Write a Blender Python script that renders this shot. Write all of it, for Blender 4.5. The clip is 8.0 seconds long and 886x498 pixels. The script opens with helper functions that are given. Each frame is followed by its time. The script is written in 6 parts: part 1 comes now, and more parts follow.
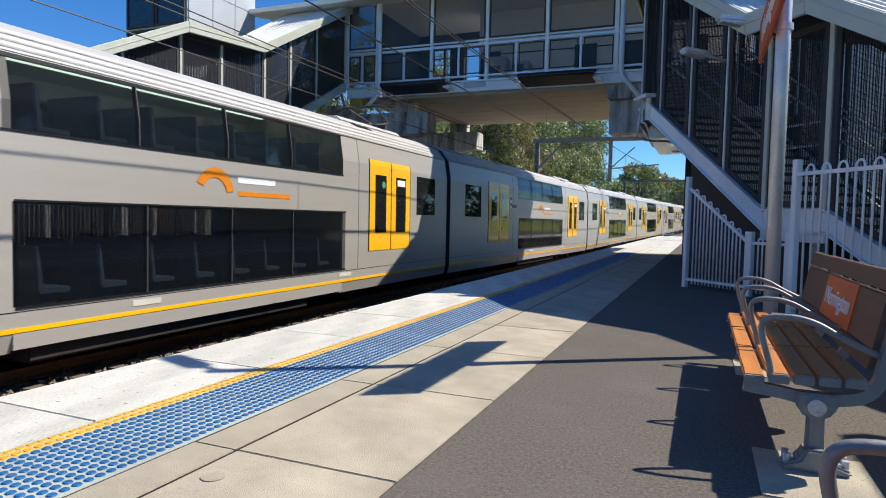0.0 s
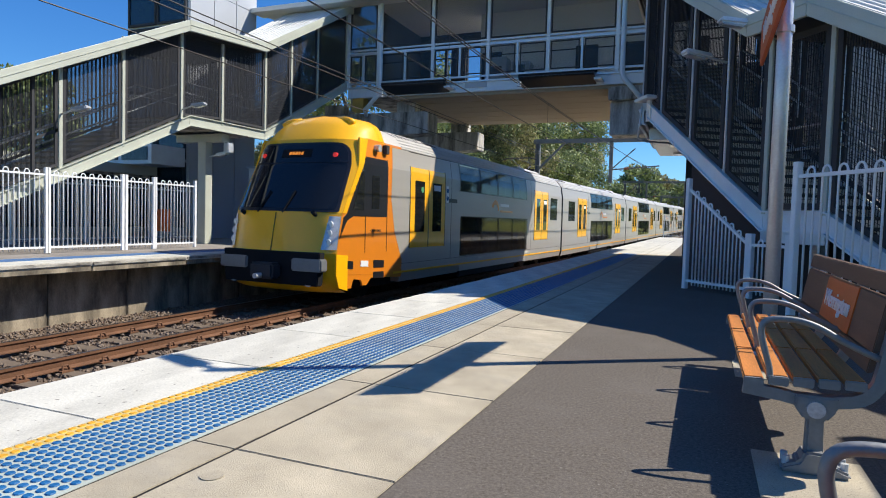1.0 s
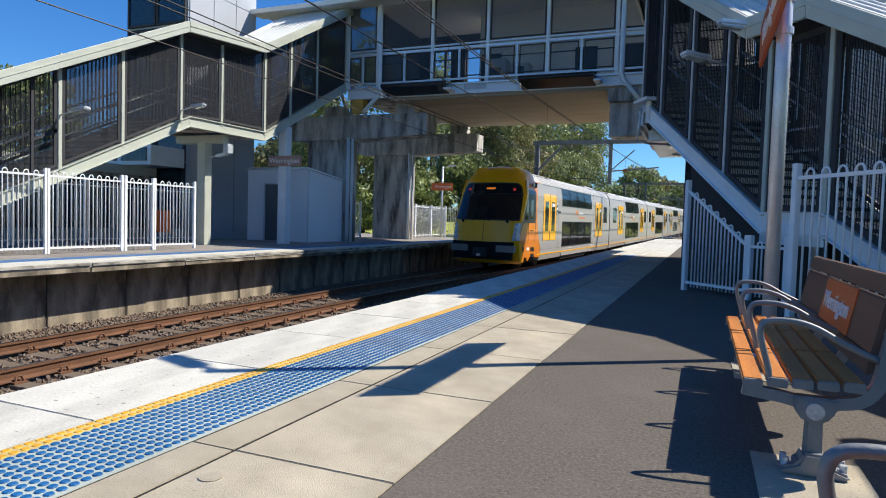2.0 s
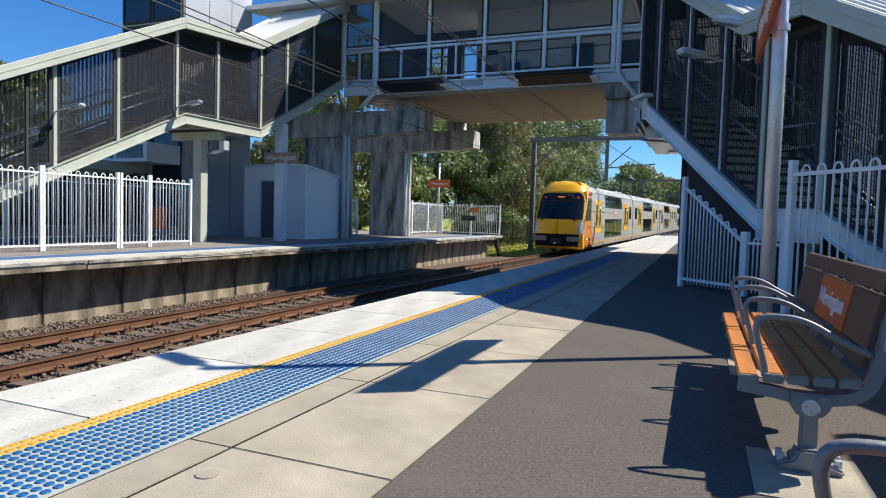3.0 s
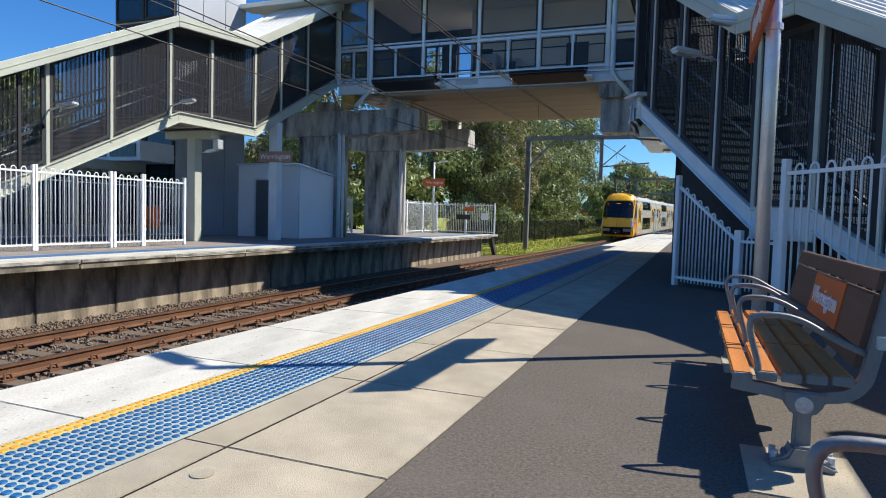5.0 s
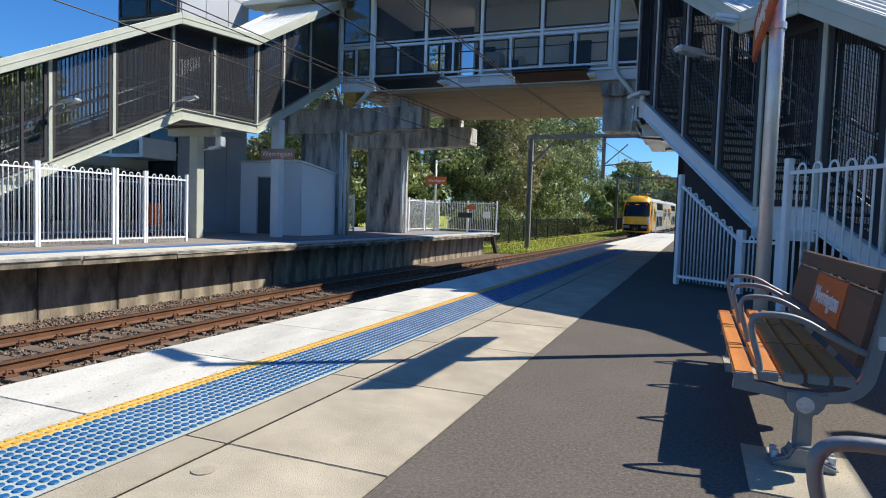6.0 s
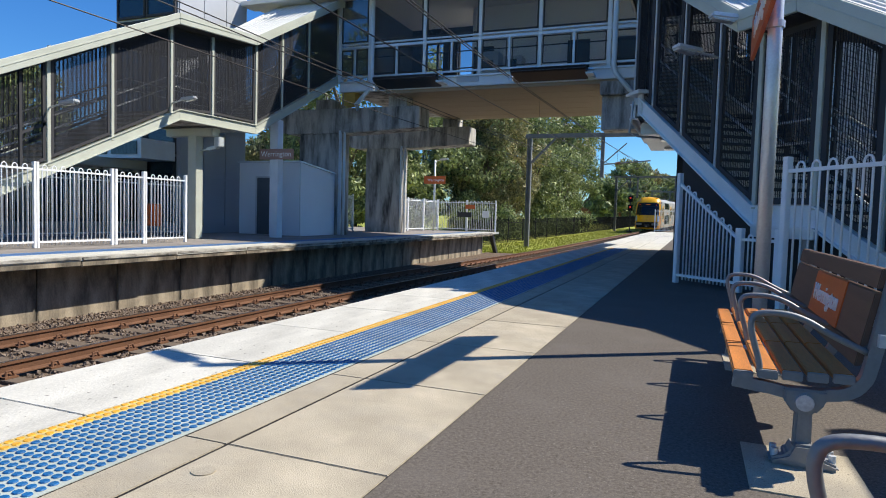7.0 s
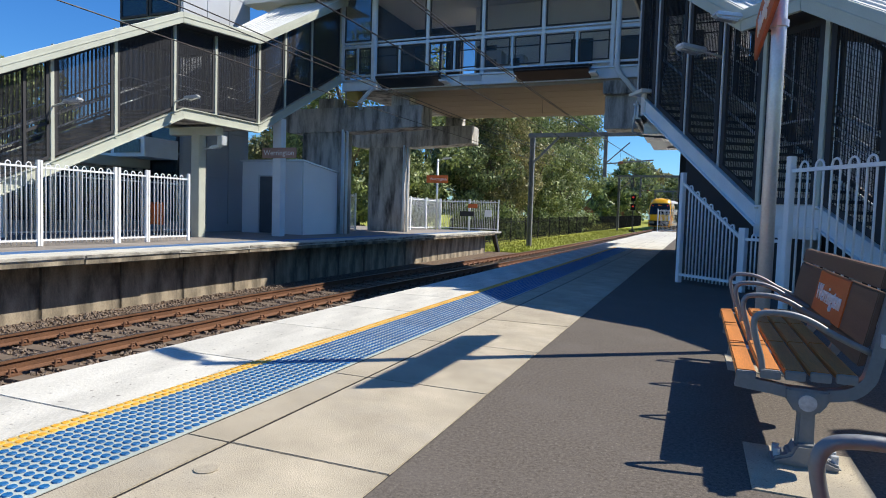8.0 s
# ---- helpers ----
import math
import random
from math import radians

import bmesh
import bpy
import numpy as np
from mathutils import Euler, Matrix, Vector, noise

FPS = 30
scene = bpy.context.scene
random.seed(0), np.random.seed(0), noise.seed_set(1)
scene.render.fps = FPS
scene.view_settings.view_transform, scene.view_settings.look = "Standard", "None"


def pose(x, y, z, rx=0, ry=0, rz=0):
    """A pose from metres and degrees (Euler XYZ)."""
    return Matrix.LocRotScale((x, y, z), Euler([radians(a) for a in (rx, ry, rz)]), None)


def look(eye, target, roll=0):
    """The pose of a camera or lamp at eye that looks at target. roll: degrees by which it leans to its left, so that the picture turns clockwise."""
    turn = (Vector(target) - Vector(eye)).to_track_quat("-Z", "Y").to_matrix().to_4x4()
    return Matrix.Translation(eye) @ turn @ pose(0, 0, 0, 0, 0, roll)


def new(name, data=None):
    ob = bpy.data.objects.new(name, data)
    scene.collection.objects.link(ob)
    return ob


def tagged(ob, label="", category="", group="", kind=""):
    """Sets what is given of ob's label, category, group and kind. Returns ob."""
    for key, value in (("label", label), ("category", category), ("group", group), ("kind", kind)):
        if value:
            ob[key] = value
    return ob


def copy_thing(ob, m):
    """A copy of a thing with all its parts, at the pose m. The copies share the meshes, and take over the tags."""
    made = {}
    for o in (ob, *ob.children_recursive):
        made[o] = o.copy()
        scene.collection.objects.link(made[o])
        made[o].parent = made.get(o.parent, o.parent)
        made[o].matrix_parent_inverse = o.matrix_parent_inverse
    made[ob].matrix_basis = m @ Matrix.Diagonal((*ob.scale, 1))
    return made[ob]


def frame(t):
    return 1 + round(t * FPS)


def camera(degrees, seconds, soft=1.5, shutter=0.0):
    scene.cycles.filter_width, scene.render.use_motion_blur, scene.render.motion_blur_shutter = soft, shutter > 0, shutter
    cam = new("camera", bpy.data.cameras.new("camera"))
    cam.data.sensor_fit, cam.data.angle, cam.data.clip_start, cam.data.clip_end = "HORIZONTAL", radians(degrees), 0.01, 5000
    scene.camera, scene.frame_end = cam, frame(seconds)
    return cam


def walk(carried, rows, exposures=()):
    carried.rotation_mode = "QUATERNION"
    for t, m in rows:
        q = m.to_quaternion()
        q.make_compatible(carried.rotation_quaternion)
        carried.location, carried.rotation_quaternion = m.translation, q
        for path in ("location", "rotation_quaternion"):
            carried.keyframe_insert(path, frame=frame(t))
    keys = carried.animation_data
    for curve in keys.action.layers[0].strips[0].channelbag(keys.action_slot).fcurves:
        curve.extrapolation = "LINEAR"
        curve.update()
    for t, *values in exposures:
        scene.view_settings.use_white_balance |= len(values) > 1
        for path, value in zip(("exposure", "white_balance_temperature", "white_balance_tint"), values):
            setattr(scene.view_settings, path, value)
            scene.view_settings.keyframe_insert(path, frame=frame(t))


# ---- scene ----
# The camera is hand-held by a seated person: it stays in place and only turns a little.
cam = camera(70.35, 8.0, soft=1.0, shutter=0.05)
EYE = Vector((0.0, 0.0, 1.0))
TURNS = [  # seconds, degrees to the left of the track, degrees down, lean
    (0.0, 22.440, 2.742, 1.322),
    (0.5, 22.432, 2.872, 1.592),
    (1.0, 22.449, 2.725, 1.648),
    (1.5, 22.470, 2.506, 1.709),
    (3.0, 22.092, 2.884, 1.660),
    (3.5, 22.009, 2.566, 1.628),
    (4.0, 21.891, 2.489, 1.583),
    (4.5, 21.634, 2.727, 1.483),
    (6.0, 21.770, 3.153, 1.871),
    (6.5, 21.699, 3.075, 1.684),
    (7.0, 21.702, 3.192, 1.645),
    (7.5, 21.799, 3.384, 1.644),
    (8.0, 21.926, 3.282, 1.765)]


def aim(turn, down, lean):
    a, b = radians(turn), radians(down)
    ahead = Vector((-math.sin(a) * math.cos(b), math.cos(a) * math.cos(b), -math.sin(b)))
    return look(EYE, EYE + ahead, lean)


walk(cam, [(t, aim(a, b, c)) for t, a, b, c in TURNS])

# ---- light ----
SUN = Vector((0.77, 0.535, 1.0)).normalized()
world = bpy.data.worlds.new("sky")
scene.world = world
world.use_nodes = True
wn = world.node_tree.nodes
sky = wn.new("ShaderNodeTexSky")
sky.sky_type, sky.sun_disc = "NISHITA", False
sky.sun_elevation = math.asin(SUN.z)
sky.sun_rotation = math.atan2(SUN.x, SUN.y)
sky.air_density, sky.dust_density, sky.ozone_density = 1.0, 0.3, 3.0
wn["Background"].inputs["Strength"].default_value = 0.080
tint = wn.new("ShaderNodeHueSaturation")
tint.inputs["Saturation"].default_value = 1.25
bluer = wn.new("ShaderNodeMix")
bluer.data_type, bluer.blend_type = "RGBA", "MULTIPLY"
bluer.inputs["Factor"].default_value = 1.0
bluer.inputs["B"].default_value = (0.66, 1.05, 1.46, 1)
world.node_tree.links.new(sky.outputs[0], tint.inputs["Color"])
world.node_tree.links.new(tint.outputs[0], bluer.inputs["A"])
world.node_tree.links.new(bluer.outputs["Result"], wn["Background"].inputs["Color"])
sun = new("sun", bpy.data.lights.new("sun", "SUN"))
sun.data.energy, sun.data.angle, sun.data.color = 5.0, radians(0.53), (1.0, 0.94, 0.83)
sun.matrix_world = look(SUN * 80, (0, 0, 0))
scene.view_settings.exposure = 0.42


# ---- materials ----
def material(name, color, rough=0.6, metal=0.0, var=0.25, scale=3.0, fine=60.0, bump=0.15, dirt=None, dirt_amount=0.4, dirt_scale=0.8, stretch=(1, 1, 1), emit=0.0, coat=0.0, spread=0.0, speck=None, speck_scale=110.0, speck_cut=0.62, dirt_from=0.48):
    m = bpy.data.materials.new(name)
    m.use_nodes = True
    n, l = m.node_tree.nodes, m.node_tree.links
    b = n["Principled BSDF"]
    geo = n.new("ShaderNodeNewGeometry")
    mp = n.new("ShaderNodeMapping")
    mp.inputs["Scale"].default_value = stretch
    tc = n.new("ShaderNodeTexCoord")
    l.new(tc.outputs["Object"], mp.inputs["Vector"])
    n1 = n.new("ShaderNodeTexNoise")
    n1.inputs["Scale"].default_value, n1.inputs["Detail"].default_value = scale, 6
    n2 = n.new("ShaderNodeTexNoise")
    n2.inputs["Scale"].default_value, n2.inputs["Detail"].default_value = fine, 4
    for t in (n1, n2):
        l.new(mp.outputs[0], t.inputs["Vector"])
    add = n.new("ShaderNodeMath")
    add.operation = "ADD"
    l.new(n1.outputs[0], add.inputs[0])
    l.new(n2.outputs[0], add.inputs[1])
    mr = n.new("ShaderNodeMapRange")
    mr.inputs["From Min"].default_value, mr.inputs["From Max"].default_value = 0.65, 1.35
    mr.inputs["To Min"].default_value, mr.inputs["To Max"].default_value = 1 - var, 1 + var
    l.new(add.outputs[0], mr.inputs["Value"])
    mul = n.new("ShaderNodeMix")
    mul.data_type, mul.blend_type = "RGBA", "MULTIPLY"
    mul.inputs["Factor"].default_value = 1.0
    mul.inputs["A"].default_value = (*color, 1)
    l.new(mr.outputs[0], mul.inputs["B"])
    out = mul.outputs["Result"]
    if spread:
        oi = n.new("ShaderNodeObjectInfo")
        mr2 = n.new("ShaderNodeMapRange")
        mr2.inputs["To Min"].default_value, mr2.inputs["To Max"].default_value = 1 - spread, 1 + spread
        l.new(oi.outputs["Random"], mr2.inputs["Value"])
        mu = n.new("ShaderNodeMix")
        mu.data_type, mu.blend_type = "RGBA", "MULTIPLY"
        mu.inputs["Factor"].default_value = 1.0
        l.new(out, mu.inputs["A"])
        l.new(mr2.outputs[0], mu.inputs["B"])
        out = mu.outputs["Result"]
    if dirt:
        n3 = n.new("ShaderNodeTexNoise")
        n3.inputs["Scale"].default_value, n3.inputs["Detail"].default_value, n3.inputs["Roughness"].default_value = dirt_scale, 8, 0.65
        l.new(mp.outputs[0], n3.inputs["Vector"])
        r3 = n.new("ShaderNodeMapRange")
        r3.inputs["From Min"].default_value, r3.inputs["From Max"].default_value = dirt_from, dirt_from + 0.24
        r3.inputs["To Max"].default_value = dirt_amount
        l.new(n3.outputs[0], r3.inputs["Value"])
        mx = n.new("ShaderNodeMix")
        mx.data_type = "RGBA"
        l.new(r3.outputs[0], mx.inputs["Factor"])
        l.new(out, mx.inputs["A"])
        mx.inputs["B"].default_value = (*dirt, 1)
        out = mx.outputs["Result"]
    if speck:
        n4 = n.new("ShaderNodeTexNoise")
        n4.inputs["Scale"].default_value, n4.inputs["Detail"].default_value = speck_scale, 2
        l.new(tc.outputs["Object"], n4.inputs["Vector"])
        r4 = n.new("ShaderNodeMapRange")
        r4.inputs["From Min"].default_value, r4.inputs["From Max"].default_value = speck_cut, speck_cut + 0.08
        l.new(n4.outputs[0], r4.inputs["Value"])
        m4 = n.new("ShaderNodeMix")
        m4.data_type = "RGBA"
        l.new(r4.outputs[0], m4.inputs["Factor"])
        l.new(out, m4.inputs["A"])
        m4.inputs["B"].default_value = (*speck, 1)
        out = m4.outputs["Result"]
    l.new(out, b.inputs["Base Color"])
    b.inputs["Roughness"].default_value, b.inputs["Metallic"].default_value = rough, metal
    b.inputs["Coat Weight"].default_value = coat
    b.inputs["Specular IOR Level"].default_value = 0.2 if rough >= 0.85 else 0.5
    if bump:
        bp = n.new("ShaderNodeBump")
        bp.inputs["Strength"].default_value, bp.inputs["Distance"].default_value = bump, 0.01
        l.new(n2.outputs[0], bp.inputs["Height"])
        l.new(bp.outputs[0], b.inputs["Normal"])
    if emit:
        b.inputs["Emission Color"].default_value, b.inputs["Emission Strength"].default_value = (*color, 1), emit
    return m


def glass(name, color=(0.02, 0.025, 0.03), see=0.0, rough=0.03):
    m = bpy.data.materials.new(name)
    m.use_nodes = True
    n, l = m.node_tree.nodes, m.node_tree.links
    b = n["Principled BSDF"]
    b.inputs["Base Color"].default_value = (*color, 1)
    b.inputs["Roughness"].default_value = rough
    b.inputs["IOR"].default_value = 1.5
    if see:
        tr = n.new("ShaderNodeBsdfTransparent")
        mx = n.new("ShaderNodeMixShader")
        mx.inputs[0].default_value = see
        l.new(b.outputs[0], mx.inputs[1])
        l.new(tr.outputs[0], mx.inputs[2])
        l.new(mx.outputs[0], n["Material Output"].inputs["Surface"])
    return m


M = {
    "coping": material("white_painted_concrete", (0.59, 0.57, 0.50), 0.85, var=0.2, scale=4, fine=120, bump=0.3, dirt=(0.26, 0.25, 0.22), dirt_amount=0.5, dirt_scale=2.6, stretch=(1, 0.35, 1), spread=0.05, speck=(0.17, 0.16, 0.14), speck_scale=24, speck_cut=0.67),
    "slab": material("beige_concrete", (0.43, 0.375, 0.28), 0.9, var=0.34, scale=3, fine=170, bump=0.35, dirt=(0.3, 0.28, 0.24), dirt_amount=0.6, dirt_scale=1.6, spread=0.07, speck=(0.17, 0.15, 0.12), speck_scale=130, speck_cut=0.63),
    "asphalt": material("asphalt", (0.122, 0.105, 0.088), 0.95, var=0.55, scale=60, fine=150, bump=0.2, dirt=(0.15, 0.132, 0.115), dirt_amount=0.6, dirt_scale=1.7, speck=(0.25, 0.23, 0.205), speck_scale=90, speck_cut=0.65),
    "tactile": material("tactile_ground_grey", (0.40, 0.44, 0.40), 0.85, var=0.2, fine=120),
    "blue": material("blue_tactile_plastic", (0.008, 0.105, 0.28), 0.55, var=0.25, fine=40),
    "yellow_dot": material("yellow_tactile_plastic", (0.72, 0.36, 0.02), 0.55, var=0.2, fine=40),
    "yellow_bed": material("faded_yellow_tactile_bed", (0.60, 0.45, 0.17), 0.7, var=0.3, fine=60),
    "grey_door": material("dark_grey_painted_door", (0.10, 0.105, 0.115), 0.5, var=0.15),
    "far_tactile": material("worn_blue_tactile", (0.07, 0.16, 0.33), 0.7, var=0.3, fine=30),
    "joint": material("joint_grime", (0.03, 0.027, 0.024), 0.95, var=0.3),
    "step": material("pale_precast_step", (0.68, 0.66, 0.62), 0.85, var=0.15),
    "gantry": material("weathered_gantry_steel", (0.17, 0.17, 0.165), 0.6, metal=0.2, var=0.2),
    # Orange board colour, faded and with the shade it hangs in mixed in.
    "faded_shaded_sign": material("faded_shaded_board", (0.36, 0.22, 0.19), 0.6, var=0.1),
    # Real stains, spread wide and near black so they also carry the overhang's shade.
    "wall": material("stained_shaded_concrete", (0.38, 0.32, 0.235), 0.9, var=0.35, scale=2.5, fine=50, dirt=(0.022, 0.021, 0.02), dirt_amount=0.97, dirt_scale=0.9, stretch=(1.6, 1.6, 0.5), dirt_from=0.38),
    "concrete": material("grey_concrete", (0.56, 0.53, 0.48), 0.88, var=0.25, scale=1.2, fine=40, dirt=(0.06, 0.056, 0.05), dirt_amount=0.93, dirt_scale=1.3, stretch=(1.8, 1.8, 0.35), dirt_from=0.42),
    "worn_edge": material("mottled_precast_edge", (0.5, 0.47, 0.41), 0.88, var=0.3, scale=5, fine=60, dirt=(0.05, 0.047, 0.042), dirt_amount=0.95, dirt_scale=3.2, stretch=(1, 0.5, 1), bump=0.4, dirt_from=0.4),
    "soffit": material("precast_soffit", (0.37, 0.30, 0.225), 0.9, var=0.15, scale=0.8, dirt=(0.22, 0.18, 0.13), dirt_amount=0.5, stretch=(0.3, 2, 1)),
    "rust": material("rusty_rail_steel", (0.16, 0.075, 0.038), 0.75, metal=0.2, var=0.35, fine=50, bump=0.3),
    "railhead": material("polished_rail_head", (0.33, 0.28, 0.25), 0.3, metal=0.9, var=0.1),
    "sleeper": material("concrete_sleeper", (0.15, 0.115, 0.085), 0.9, var=0.3),
    "ballast": material("ballast_stone", (0.15, 0.11, 0.08), 0.95, var=0.75, scale=18, fine=60, bump=1.0),
    "stone": material("crushed_stone", (0.19, 0.145, 0.11), 0.9, var=0.6, scale=25, fine=90, bump=0.5),
    "cream": material("cream_painted_steel", (0.50, 0.52, 0.44), 0.45, var=0.08, dirt=(0.34, 0.34, 0.28), dirt_amount=0.3),
    "galv": material("galvanised_steel", (0.60, 0.62, 0.64), 0.34, metal=0.35, var=0.12, scale=8),
    "greyblue": material("grey_painted_steel", (0.72, 0.76, 0.78), 0.45, var=0.08),
    "roof": material("pale_metal_roofing", (0.70, 0.70, 0.67), 0.4, metal=0.1, var=0.06),
    "mesh": material("charcoal_mesh_wire", (0.022, 0.025, 0.034), 0.7, metal=0.2, var=0.1, bump=0),
    "frame": material("charcoal_painted_frame", (0.03, 0.03, 0.034), 0.7, var=0.1),
    "black": material("black_rubber", (0.012, 0.012, 0.014), 0.86, var=0.2),
    "white": material("white_powder_coat", (0.82, 0.83, 0.84), 0.4, var=0.06),
    "render": material("pale_render", (0.82, 0.83, 0.84), 0.6, var=0.05, scale=0.8),
    "panelwhite": material("white_clad_panel", (0.45, 0.47, 0.50), 0.5, var=0.06, scale=0.8, dirt=(0.46, 0.48, 0.5), dirt_amount=0.3),
    "orange_board": material("orange_sign_board", (0.55, 0.12, 0.02), 0.5, var=0.08),
    "lettering": material("white_lettering", (0.8, 0.8, 0.8), 0.5, var=0.03, bump=0),
    "steel": material("train_brushed_steel", (0.46, 0.43, 0.385), 0.42, metal=0.3, var=0.06, scale=1.5, stretch=(1, 0.15, 3), bump=0.02, dirt=(0.36, 0.31, 0.25), dirt_amount=0.3, dirt_scale=0.5),
    "trainroof": material("train_white_roof", (0.5, 0.485, 0.46), 0.45, var=0.08, scale=1, dirt=(0.4, 0.37, 0.33), dirt_amount=0.4),
    "yellow": material("train_yellow_paint", (1.0, 0.49, 0.004), 0.32, var=0.05, coat=0.3, bump=0.02),
    "orange": material("train_orange_paint", (0.72, 0.22, 0.012), 0.35, var=0.05, coat=0.3, bump=0.02),
    "dark": material("train_dark_trim", (0.014, 0.014, 0.017), 0.3, var=0.1),
    "under": material("train_underframe_grime", (0.035, 0.03, 0.026), 0.85, var=0.4),
    "window": glass("train_dark_window", (0.012, 0.014, 0.017)),
    "train_glass": glass("tinted_train_glass", (0.008, 0.01, 0.012), see=0.5),
    "tube_light": material("fluorescent_strip", (0.75, 1.0, 0.8), 0.4, emit=2.5, bump=0),
    "seat": material("blue_seat_fabric", (0.16, 0.24, 0.36), 0.8, var=0.3),
    "green": material("green_sticker", (0.08, 0.3, 0.12), 0.5),
    "glass": glass("clear_glass", (0.05, 0.07, 0.09), see=0.8),
    "blueglass": glass("blue_tinted_glass", (0.02, 0.05, 0.08), see=0.15),
    "red_lamp": material("red_tail_lamp", (1.0, 0.04, 0.03), 0.3, emit=0.25, bump=0),
    "amber": material("amber_led_sign", (1.0, 0.3, 0.03), 0.4, emit=0.5, bump=0),
    "lens": material("lamp_lens", (0.6, 0.6, 0.6), 0.2, var=0.3, scale=9, metal=0.35),
    "wood": material("orange_stained_timber", (0.52, 0.185, 0.035), 0.5, var=0.3, scale=2, fine=25, stretch=(12, 0.8, 12), spread=0.08),
    "brown": material("brown_composite_timber", (0.12, 0.066, 0.04), 0.55, var=0.2, scale=2, fine=25, stretch=(12, 0.8, 12)),
    "alu": material("cast_aluminium", (0.23, 0.235, 0.24), 0.55, metal=0.45, var=0.1, scale=10),
    "wire": material("overhead_copper_wire", (0.035, 0.03, 0.028), 0.5, metal=0.5, var=0.1, bump=0),
    "grass": material("grass", (0.33, 0.35, 0.06), 0.9, var=0.5, scale=0.6, fine=12, bump=0.8, dirt=(0.22, 0.2, 0.07), dirt_amount=0.6, dirt_scale=0.15),
    "earth": material("dry_ground", (0.2, 0.18, 0.13), 0.95, var=0.3, scale=0.4),
    "bark": material("grey_bark", (0.17, 0.14, 0.11), 0.9, var=0.3, fine=20, bump=0.5),
    "brick": material("red_brick_wall", (0.28, 0.13, 0.08), 0.9, var=0.2),
    "paving": material("brown_asphalt_paving", (0.27, 0.245, 0.22), 0.9, var=0.25, scale=1, fine=120),
    "interior": material("grey_concourse_wall", (0.74, 0.72, 0.73), 0.6, var=0.06, scale=0.5),
    "yellow_box": material("yellow_equipment_box", (0.5, 0.3, 0.06), 0.6),
}


def leaf_material(name, color, light):
    m = bpy.data.materials.new(name)
    m.use_nodes = True
    n, l = m.node_tree.nodes, m.node_tree.links
    b = n["Principled BSDF"]
    g = n.new("ShaderNodeNewGeometry")
    r = n.new("ShaderNodeValToRGB")
    r.color_ramp.elements[0].color, r.color_ramp.elements[1].color = (*color, 1), (*light, 1)
    l.new(g.outputs["Random Per Island"], r.inputs[0])
    l.new(r.outputs[0], b.inputs["Base Color"])
    b.inputs["Roughness"].default_value = 0.55
    tr = n.new("ShaderNodeBsdfTranslucent")
    l.new(r.outputs[0], tr.inputs["Color"])
    mx = n.new("ShaderNodeMixShader")
    mx.inputs[0].default_value = 0.28
    l.new(b.outputs[0], mx.inputs[1])
    l.new(tr.outputs[0], mx.inputs[2])
    l.new(mx.outputs[0], n["Material Output"].inputs["Surface"])
    return m


LEAVES = [leaf_material("gum_leaves", (0.05, 0.085, 0.03), (0.43, 0.48, 0.19)), leaf_material("olive_leaves", (0.12, 0.12, 0.05), (0.48, 0.43, 0.19)), leaf_material("dark_leaves", (0.05, 0.085, 0.03), (0.34, 0.40, 0.14))]


